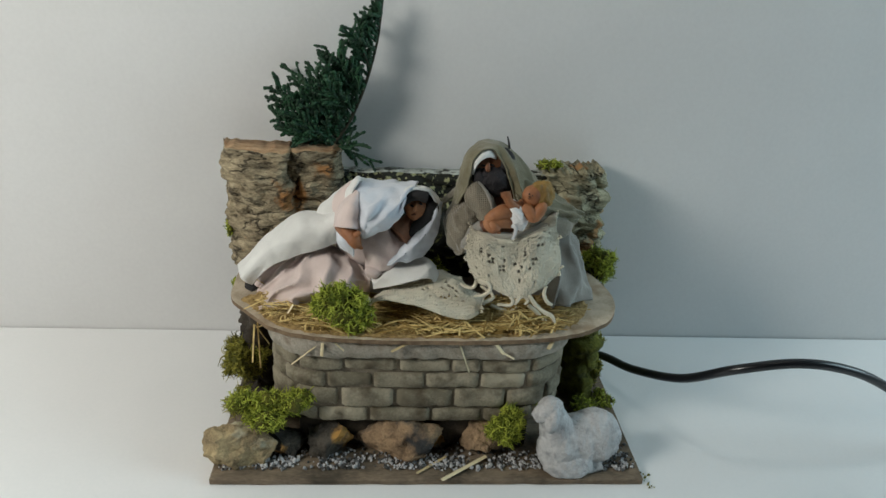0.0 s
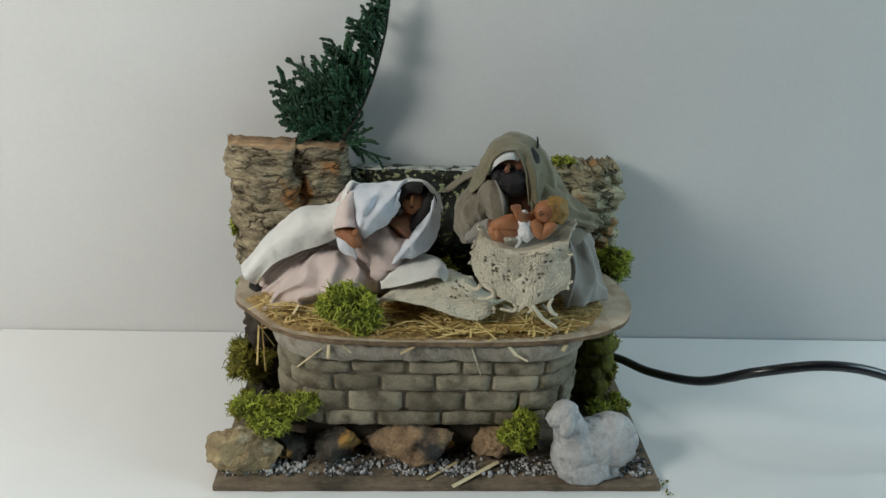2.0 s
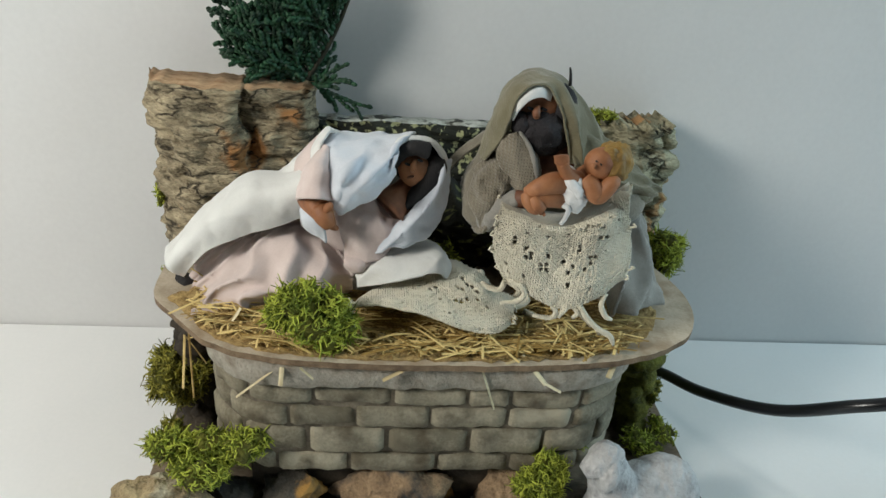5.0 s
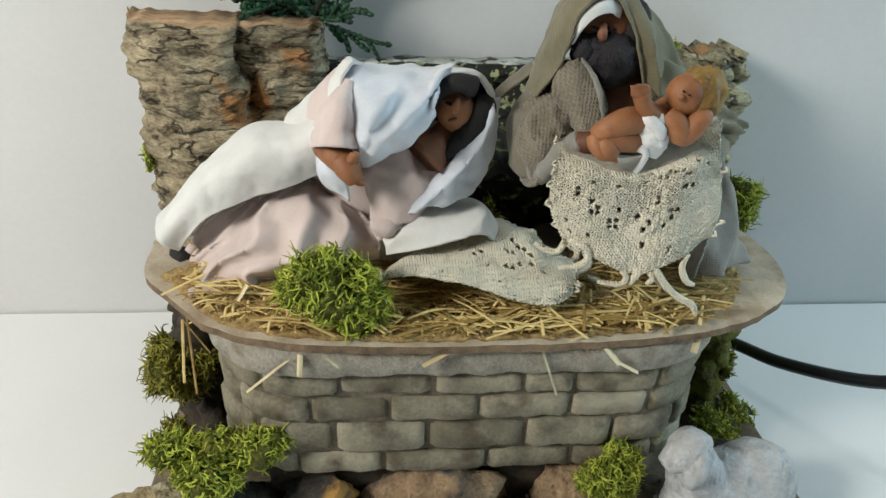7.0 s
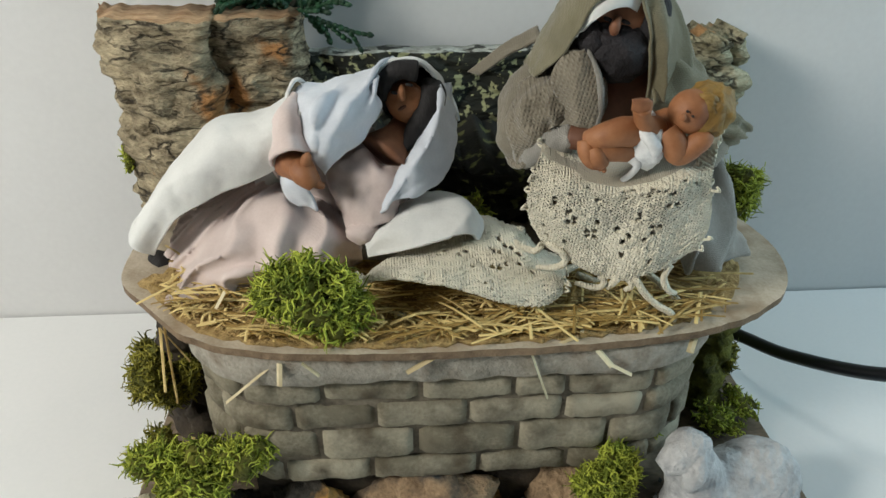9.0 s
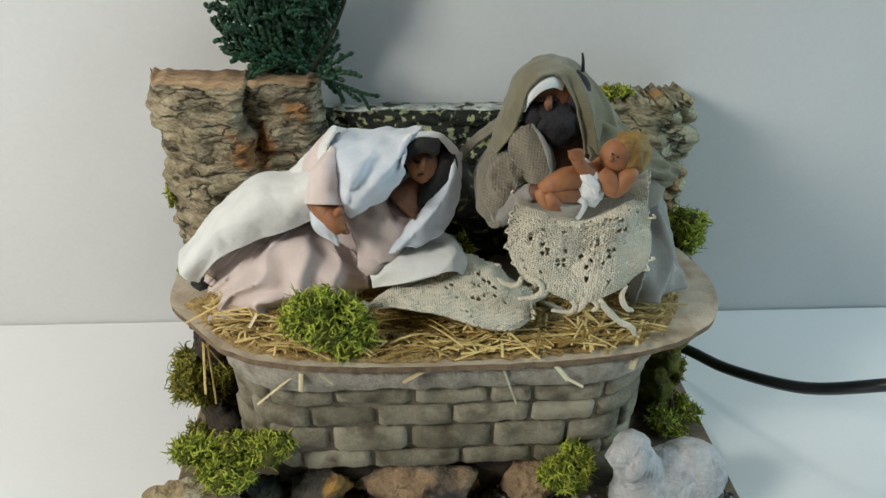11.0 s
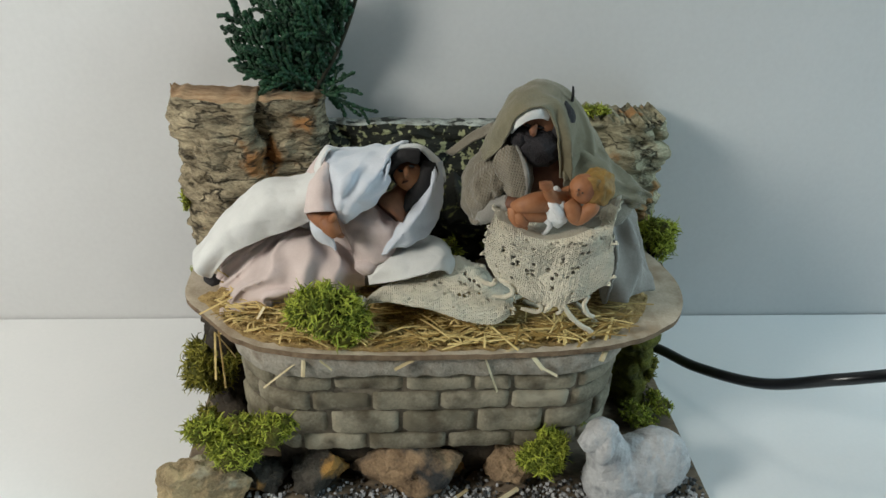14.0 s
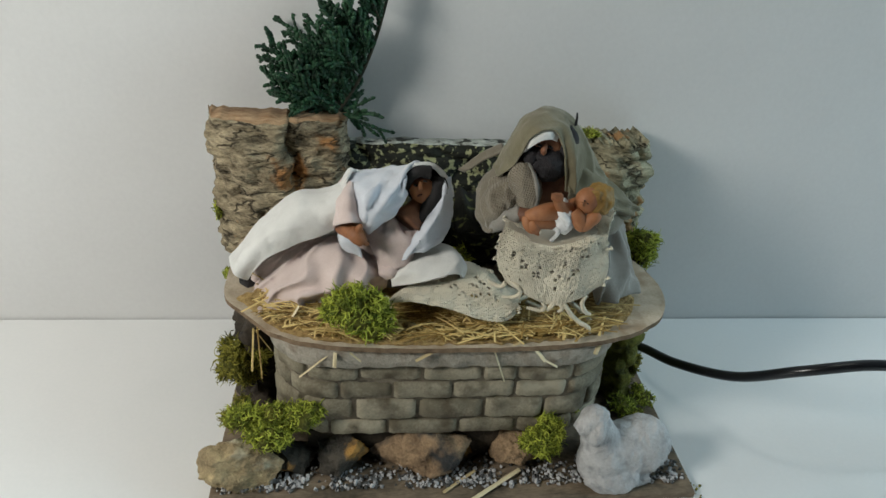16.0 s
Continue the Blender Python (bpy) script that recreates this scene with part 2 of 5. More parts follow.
def cloth(bm, grid, thick=0.0006, slot=0, holes=None, wrinkle=0.00016):
    """Adds a grid as cloth of real thickness to a bmesh; holes(i, j) leaves a cell open."""
    if wrinkle:
        grid = ripple(grid, wrinkle, 290, 6.0, crease=1.0)
    du, dv = np.gradient(grid, axis=1), np.gradient(grid, axis=0)
    n = np.cross(du, dv)
    n /= np.linalg.norm(n, axis=2, keepdims=True) + 1e-12
    h, w = grid.shape[:2]
    top = [[bm.verts.new(grid[i, j] + n[i, j] * thick / 2) for j in range(w)] for i in range(h)]
    low = [[bm.verts.new(grid[i, j] - n[i, j] * thick / 2) for j in range(w)] for i in range(h)]
    open_ = [[bool(holes and holes(i, j)) for j in range(w - 1)] for i in range(h - 1)]

    def solid(i, j):
        return 0 <= i < h - 1 and 0 <= j < w - 1 and not open_[i][j]

    def face(*vs):
        f = bm.faces.new(vs)
        f.material_index = slot
        f.smooth = True

    for i in range(h - 1):
        for j in range(w - 1):
            if open_[i][j]:
                continue
            face(top[i][j], top[i][j + 1], top[i + 1][j + 1], top[i + 1][j])
            face(low[i][j], low[i + 1][j], low[i + 1][j + 1], low[i][j + 1])
            if not solid(i - 1, j):
                face(top[i][j + 1], top[i][j], low[i][j], low[i][j + 1])
            if not solid(i + 1, j):
                face(top[i + 1][j], top[i + 1][j + 1], low[i + 1][j + 1], low[i + 1][j])
            if not solid(i, j - 1):
                face(top[i][j], top[i + 1][j], low[i + 1][j], low[i][j])
            if not solid(i, j + 1):
                face(top[i + 1][j + 1], top[i][j + 1], low[i][j + 1], low[i + 1][j + 1])


def tube(bm, points, radii, sides=10, n=24, slot=0, folds=0.0, scale=120.0, flat=1.0, seed=0.0):
    """A closed tube along a smooth curve, its radius following radii, with folds by noise."""
    path = spline([(*p, r) for p, r in zip(points, radii)], n)
    c, r = path[:, :3], np.maximum(path[:, 3], 1e-5)
    t = np.gradient(c, axis=0)
    t /= np.linalg.norm(t, axis=1, keepdims=True) + 1e-12
    side = np.cross(t[0], (0, 0, 1) if abs(t[0][2]) < 0.8 else (0, 1, 0))
    rings = []
    for k in range(n):
        side = side - t[k] * (side @ t[k])
        side /= np.linalg.norm(side) + 1e-12
        up = np.cross(side, t[k])
        ring = []
        for a in range(sides):
            w = 2 * math.pi * a / sides
            d = side * math.cos(w) + up * math.sin(w) * flat
            p = c[k] + d * r[k]
            if folds:
                p = p + d * folds * (noise.noise(Vector(p * scale) + Vector((seed, 0, seed))) + 0.4 * noise.noise(Vector(p * scale * 2.4)))
            ring.append(bm.verts.new(p))
        rings.append(ring)
    made = []
    for k in range(n - 1):
        for a in range(sides):
            b = (a + 1) % sides
            made.append(bm.faces.new((rings[k][a], rings[k][b], rings[k + 1][b], rings[k + 1][a])))
    made.append(bm.faces.new(rings[0][::-1]))
    made.append(bm.faces.new(rings[-1]))
    for f in made:
        f.material_index, f.smooth = slot, True
    return rings


def blob(bm, centre, radii, rot=(0, 0, 0), slot=0, sub=3, rough=0.0, scale=150.0, seed=0.0, ridged=False):
    """An ellipsoid with an uneven surface."""
    ret = bmesh.ops.create_icosphere(bm, subdivisions=sub, radius=1.0)
    turn = Euler([radians(a) for a in rot]).to_matrix()
    for v in ret["verts"]:
        p = turn @ Vector([v.co[i] * radii[i] for i in range(3)])
        if rough:
            q = (p + Vector(centre)) * scale + Vector((seed, -seed, seed))
            k = noise.noise(q) + 0.5 * noise.noise(q * 2.2)
            p = p + p.normalized() * rough * (abs(k) if ridged else k)
        v.co = p + Vector(centre)
    for f in {f for v in ret["verts"] for f in v.link_faces}:
        f.material_index, f.smooth = slot, True
    return ret["verts"]


# ---- the room, the table and the white card ----
WALL_Y = 0.442
bm = bmesh.new()
box(bm, (-0.9, -0.55, -0.03), (0.9, WALL_Y - 0.0010, 0.0), 0.0)
table = tagged(part("tabletop", bm, M_TABLE, smooth=False), "white sheet covering the tabletop", "tabletop", kind="structure")
bm = bmesh.new()
box(bm, (-0.9, WALL_Y, -0.03), (0.9, WALL_Y + 0.004, 0.75), 0.0)
tagged(part("wall_card", bm, M_BACK, smooth=False), "plain white card standing behind the table display", "backdrop", kind="structure")
bm = bmesh.new()
box(bm, (-1.6, -2.2, -0.80), (1.6, 1.2, -0.75))
tagged(part("floor", bm, M_FLOOR, smooth=False), "brown floor under the table", "floor", kind="structure")
bm = bmesh.new()
box(bm, (-1.6, -2.2, 1.95), (1.6, 1.2, 2.0))
tagged(part("ceiling", bm, M_ROOM, smooth=False), "plain pale ceiling", "ceiling", kind="structure")
for nm, lo, hi in (("wall_north", (-1.6, 1.2, -0.75), (1.6, 1.3, 1.95)), ("wall_south", (-1.6, -2.3, -0.75), (1.6, -2.2, 1.95)),
                   ("wall_west", (-1.7, -2.2, -0.75), (-1.6, 1.2, 1.95))):
    bm = bmesh.new()
    box(bm, lo, hi)
    tagged(part(nm, bm, M_ROOM, smooth=False), "plain painted room wall", "wall", kind="structure")
# unseen wall; its opening is assumed, for daylight from the right
bm = bmesh.new()
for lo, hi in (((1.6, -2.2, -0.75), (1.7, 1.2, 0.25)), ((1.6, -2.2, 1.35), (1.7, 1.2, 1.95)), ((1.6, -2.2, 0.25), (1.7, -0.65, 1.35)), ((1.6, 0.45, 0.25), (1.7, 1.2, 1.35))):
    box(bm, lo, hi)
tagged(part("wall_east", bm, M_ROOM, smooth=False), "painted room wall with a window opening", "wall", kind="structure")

# ---- the base board ----
bm = bmesh.new()
box(bm, (-0.110, 0.300, 0.0), (0.1105, 0.436, 0.0036), 0.0007)
bmesh.ops.subdivide_edges(bm, edges=[e for e in bm.edges if e.calc_length() > 0.05], cuts=24, use_grid_fill=True)
for v in bm.verts:
    v.co.y += 0.0007 * noise.noise(v.co * 90) if v.co.y < 0.31 else 0
    v.co.z += 0.0003 * noise.noise(v.co * 120) if v.co.z > 0.002 else 0
base = tagged(part("base_board", bm, M_BOARD, smooth=False), "thin weathered brown plywood board lying on the table", "board")


# ---- the oval brick wall ----
def oval(s, inset=0.0):
    """A point and outward normal on the wall's plan, s metres along the front from its middle."""
    straight, r = 0.048, 0.030
    cx = -0.0062
    if abs(s) <= straight:
        return Vector((cx + s, 0.3205 + inset, 0)), Vector((0, -1, 0))
    a = (abs(s) - straight) / r
    sg = 1 if s > 0 else -1
    n = Vector((sg * math.sin(a), -math.cos(a), 0))
    c = Vector((cx + sg * straight, 0.3205 + r, 0))
    return c + n * (r - inset), n


def band(bm, s0, s1, z0, z1, depth, front, seg, jitter, slot=0, lip=0.0022):
    """One rounded piece of masonry that follows the oval."""
    ring = []
    prof = ((depth, z0), (lip, z0), (0.0, z0 + lip), (0.0, z1 - lip), (lip, z1), (depth, z1))
    for k in range(seg + 1):
        s = s0 + (s1 - s0) * k / seg
        edge = lip * 0.8 if k in (0, seg) else 0.0
        p, n = oval(s)
        row = []
        for d, z in prof:
            q = p - n * (d + edge * (d < lip * 1.5) - front) + Vector((0, 0, z))
            j = noise.noise(q * 160 + Vector((jitter, 0, 0))) + 0.5 * noise.noise(q * 420)
            row.append(bm.verts.new(q + n * j * 0.0008 + Vector((0, 0, 0.0009 * noise.noise(q * 130 + Vector((0, jitter, 9)))))))
        ring.append(row)
    m = len(prof)
    for k in range(seg):
        for a in range(m):
            b = (a + 1) % m
            bm.faces.new((ring[k][a], ring[k + 1][a], ring[k + 1][b], ring[k][b])).material_index = slot
    bm.faces.new(ring[0]).material_index = slot
    bm.faces.new(ring[-1][::-1]).material_index = slot


bm = bmesh.new()
band(bm, -0.111, 0.111, 0.0215, 0.0735, 0.012, -0.0014, 64, 3.0)
wall = tagged(part("brick_wall", bm, M_MORTAR), "low curved whitewashed miniature brick wall on the board", "wall")
# per course: foot, top, where its joints lie along the front
courses = ((0.0545, 0.0628, (-0.110, -0.087, -0.062, -0.0385, -0.0115, 0.0150, 0.0300, 0.0560, 0.0830, 0.110)),
           (0.0446, 0.0540, (-0.110, -0.098, -0.072, -0.0470, -0.0240, 0.0022, 0.0298, 0.0540, 0.0800, 0.110)),
           (0.0330, 0.0440, (-0.110, -0.088, -0.065, -0.0405, -0.0128, 0.0172, 0.0440, 0.0680, 0.0900, 0.110)),
           (0.0236, 0.0322, (-0.110, -0.080, -0.052, -0.0258, 0.0060, 0.0330, 0.0600, 0.0860, 0.110)))
for row, (z0, z1, joints) in enumerate(courses):
    for k in range(len(joints) - 1):
        bm = bmesh.new()
        gap = random.uniform(0.0004, 0.0010)
        band(bm, joints[k] + gap, joints[k + 1] - gap, z0 + random.uniform(-0.0003, 0.0005), z1 + random.uniform(-0.0006, 0.0001), 0.008, random.uniform(-0.0007, 0.0007), 14, row * 7.3 + k, lip=0.0015)
        bmesh.ops.recalc_face_normals(bm, faces=bm.faces)
        part("brick", bm, M_BRICK, wall)
bm = bmesh.new()
band(bm, -0.110, 0.110, 0.0632, 0.0736, 0.012, 0.0018, 90, 55.0, lip=0.0014)
for v in bm.verts:
    if v.co.z < 0.067:
        v.co.z += 0.0012 * noise.noise(Vector((v.co.x * 150, v.co.y * 150, 4)))
bmesh.ops.recalc_face_normals(bm, faces=bm.faces)
part("coping", bm, M_CAP, wall, "rough pale coping under the platform")
# added block: its dark colour stands in for shade in gaps below the platform
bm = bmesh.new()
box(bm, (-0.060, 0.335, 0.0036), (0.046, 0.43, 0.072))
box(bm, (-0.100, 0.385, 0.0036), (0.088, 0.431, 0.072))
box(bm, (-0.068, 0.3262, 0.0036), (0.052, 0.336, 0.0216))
tagged(part("filler_block", bm, M_DARK, smooth=False), "added dark block below the platform, coloured for the shaded gaps", "block")

# ---- the platform ----
OUT = spline([(-0.102, 0.432), (-0.106, 0.40), (-0.1065, 0.372), (-0.1045, 0.354), (-0.094, 0.3415), (-0.080, 0.327), (-0.060, 0.3195), (-0.03, 0.3165), (0.0, 0.3165), (0.03, 0.3175),
              (0.056, 0.3205), (0.075, 0.3265), (0.090, 0.3365), (0.0975, 0.350), (0.0995, 0.365), (0.096, 0.382), (0.090, 0.40), (0.088, 0.432)], 110)
bm = bmesh.new()
lo_, hi_ = [], []
for x, y in OUT:
    w = 0.0006 * noise.noise(Vector((x * 200, y * 200, 1)))
    lo_.append(bm.verts.new((x, y + w, 0.0738)))
    hi_.append(bm.verts.new((x, y + w, 0.0762)))
bm.faces.new(hi_)
bm.faces.new(lo_[::-1])
for i in range(len(OUT)):
    j = (i + 1) % len(OUT)
    bm.faces.new((lo_[i], lo_[j], hi_[j], hi_[i]))
bmesh.ops.recalc_face_normals(bm, faces=bm.faces)
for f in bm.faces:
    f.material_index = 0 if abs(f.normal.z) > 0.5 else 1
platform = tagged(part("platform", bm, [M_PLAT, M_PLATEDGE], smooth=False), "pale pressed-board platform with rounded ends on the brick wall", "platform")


# ---- bark pieces ----
def bark_slab(name, plan, z0, z1, thick, mats, label, category, crags=0.0022, top_slope=0.0, nz=70, nu=110, seed=1.0, ragged=0.0015, fissure=1.0, back=None, rise=0.0, taper=0.0, gully=0.0):
    """A curved, craggy slab: plan is its front line, thick its depth; slot 1 is the cut upper edge."""
    line = spline(plan, nu)
    tang = np.gradient(line, axis=0)
    nrm = np.stack([tang[:, 1], -tang[:, 0]], 1)
    nrm /= np.linalg.norm(nrm, axis=1, keepdims=True)
    verts, faces, slots = [], [], []

    def height(j):
        u = j / (nu - 1)
        return z1 + top_slope * u + ragged * noise.noise(Vector((u * 9, seed, 2))) + ragged * 0.9 * noise.noise(Vector((u * 21, seed, 5)))

    for i in range(nz):
        for j in range(nu):
            z = z0 + (height(j) - z0) * i / (nz - 1)
            x, y = line[j]
            q = Vector((x * 55, y * 55, z * 190 * fissure)) + Vector((seed * 3, 0, 0))
            big = Vector((x * 45, y * 45, z * 60)) + Vector((seed, 2, seed))
            c = 0.7 * (1 - 2 * abs(noise.noise(q))) + 0.5 * noise.noise(q * 2.7) + 1.5 * noise.noise(Vector((x * 38, z * 38, seed))) + 1.0 * noise.noise(Vector((x * 90, y * 60, z * 110)))
            c -= 2.2 * max(0.0, 0.16 - abs(noise.noise(big))) / 0.16 * (0.5 + 0.5 * noise.noise(big * 0.5)) + 0.35 * abs(noise.noise(q * 5.0))
            if gully:
                u = j / (nu - 1) - 0.60 + 0.045 * math.sin(i / nz * 7.0) + 0.05 * noise.noise(Vector((seed, 4, z * 60)))
                c -= gully * math.exp(-(u / 0.022) ** 2) * (0.55 + 0.9 * noise.noise(Vector((3, seed, z * 45))))
            x += taper * j / (nu - 1) * i / (nz - 1)
            verts.append((x + nrm[j][0] * crags * c, y + nrm[j][1] * crags * c, z))
    for j in range(nu):
        x, y = line[j]
        x += taper * j / (nu - 1)
        bx, by = (x, back) if back else (x - nrm[j][0] * thick, y - nrm[j][1] * thick)
        verts.append((bx, by, height(j) + rise + 0.0004 * noise.noise(Vector((x * 300, y * 300, 0)))))
    for j in range(nu):
        x, y = line[j]
        bx, by = (x, back) if back else (x - nrm[j][0] * thick, y - nrm[j][1] * thick)
        verts.append((bx, by, z0))
    for i in range(nz - 1):
        for j in range(nu - 1):
            a = i * nu + j
            faces.append((a, a + 1, a + nu + 1, a + nu))
            slots.append(0)
    t, k, b = (nz - 1) * nu, nz * nu, (nz + 1) * nu
    for j in range(nu - 1):
        faces.append((t + j, t + j + 1, k + j + 1, k + j))
        slots.append(1)
        faces.append((k + j, k + j + 1, b + j + 1, b + j))
        slots.append(0)
        faces.append((b + j, b + j + 1, j + 1, j))
        slots.append(0)
    for j, turn in ((0, 1), (nu - 1, -1)):
        ring = [i * nu + j for i in range(nz)] + [k + j, b + j]
        faces.append(tuple(ring[::turn]))
        slots.append(0)
    return tagged(raw(name, verts, faces, mats, slots=slots), label, category)


bark_slab("bark_log", [(-0.1185, 0.4215), (-0.1165, 0.4130), (-0.1085, 0.4062), (-0.097, 0.4030), (-0.084, 0.4035), (-0.077, 0.4085), (-0.066, 0.4120), (-0.0570, 0.4130), (-0.0525, 0.4215)], 0.066, 0.1394, 0.0120,
          [M_BARK, M_BARKCUT], "upright chunk of grey cork bark with an orange cut top", "bark", top_slope=-0.0015, seed=2.0, crags=0.0019, ragged=0.0010, rise=0.0010, nz=130, nu=190, gully=3.2, back=0.4225)
bark_slab("bark_sheet", [(-0.056, 0.4225), (-0.03, 0.4215), (0.01, 0.4215), (0.05, 0.4215), (0.076, 0.4225)], 0.0765, 0.1225, 0.009,
          [M_PANEL, M_PANELTOP], "blackish bark sheet flecked with pale lichen behind the figurines", "bark", top_slope=0.002, seed=6.0, crags=0.0016, ragged=0.0007)
bark_slab("bark_block", [(0.066, 0.430), (0.068, 0.418), (0.080, 0.4125), (0.094, 0.411), (0.105, 0.416), (0.1085, 0.430)], 0.0765, 0.1290, 0.010,
          [M_CORK, M_CORK], "pale lichened cork bark block at the platform's back corner", "bark", seed=9.0, crags=0.0032, ragged=0.0045, back=0.436, nz=90, nu=100, taper=-0.0070)
# added ledge: the near-black bark colour also carries the recess's shade
bark_slab("bark_ledge", [(-0.045, 0.41), (-0.035, 0.392), (-0.012, 0.380), (0.012, 0.378), (0.032, 0.386), (0.045, 0.41)], 0.0765, 0.1000, 0.012,
          [M_DEEP, M_DEEP], "added near-black bark ledge with moss, filling the shaded recess between the figurines", "bark", seed=20.0, crags=0.004, ragged=0.005, back=0.418, nz=40)
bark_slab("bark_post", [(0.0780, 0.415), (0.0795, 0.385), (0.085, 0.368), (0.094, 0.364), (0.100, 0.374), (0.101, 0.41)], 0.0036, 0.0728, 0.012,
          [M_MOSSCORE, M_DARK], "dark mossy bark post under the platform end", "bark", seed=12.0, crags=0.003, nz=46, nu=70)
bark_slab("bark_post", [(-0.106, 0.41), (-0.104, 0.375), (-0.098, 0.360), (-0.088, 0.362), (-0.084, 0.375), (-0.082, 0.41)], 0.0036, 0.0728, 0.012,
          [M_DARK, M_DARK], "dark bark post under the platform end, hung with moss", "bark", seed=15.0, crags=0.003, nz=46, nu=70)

# ---- cloth, clay and hair ----
M_WHITE = weave("white_cotton", (0.66, 0.66, 0.64), (0.76, 0.76, 0.74), 820, bump=0.15)
M_PINK = weave("pale_pink_cotton", (0.59, 0.48, 0.45), (0.69, 0.58, 0.55), 820, bump=0.15)
M_BLUE = weave("pale_blue_cotton", (0.54, 0.58, 0.65), (0.66, 0.69, 0.75), 820, bump=0.15)
M_OLIVE = weave("olive_cotton", (0.140, 0.124, 0.070), (0.222, 0.199, 0.126), 760)
M_TAUPE = weave("taupe_cotton", (0.155, 0.135, 0.098), (0.245, 0.216, 0.165), 760)
M_ROBE = weave("pale_grey_cotton", (0.215, 0.203, 0.178), (0.33, 0.313, 0.282), 760)
M_TWEED = weave("coarse_tweed", (0.125, 0.105, 0.075), (0.285, 0.25, 0.188), 330, bump=1.0)
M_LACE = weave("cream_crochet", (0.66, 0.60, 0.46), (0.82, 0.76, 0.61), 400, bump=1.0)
M_LACESHADE = weave("beige_backing", (0.30, 0.265, 0.20), (0.42, 0.375, 0.29), 760)
M_CLAY = material("painted_terracotta", (0.25, 0.094, 0.035), (0.37, 0.155, 0.064), scale=90, fine=700, rough=0.6, bump=0.2, spot=(0.19, 0.07, 0.03), spot_scale=110)
M_CLAYDARK = material("dark_painted_clay", (0.10, 0.036, 0.018), (0.165, 0.066, 0.034), scale=90, fine=700, rough=0.6, bump=0.2)
M_CLAYMID = material("brown_painted_clay", (0.17, 0.065, 0.03), (0.27, 0.115, 0.055), scale=90, fine=700, rough=0.6, bump=0.2)
M_HAIR = material("black_painted_hair", (0.005, 0.004, 0.005), (0.014, 0.011, 0.011), scale=150, fine=900, rough=0.75, bump=0.6, stretch=(1, 1, 0.3))
M_BEARD = material("dark_beard", (0.007, 0.006, 0.008), (0.022, 0.018, 0.021), scale=200, fine=1200, rough=0.8, bump=1.0)
M_BLOND = material("ochre_painted_hair", (0.16, 0.085, 0.013), (0.34, 0.20, 0.045), scale=150, fine=900, rough=0.6, bump=0.8, stretch=(1, 1, 0.3))
M_LINEN = material("white_painted_linen", (0.62, 0.62, 0.62), (0.78, 0.78, 0.78), scale=150, fine=900, rough=0.8, bump=0.5)

MARY, JOSEPH, LAP = (-0.007, 0.356, 0.091), (0.066, 0.370, 0.107), (0.054, 0.348, 0.089)


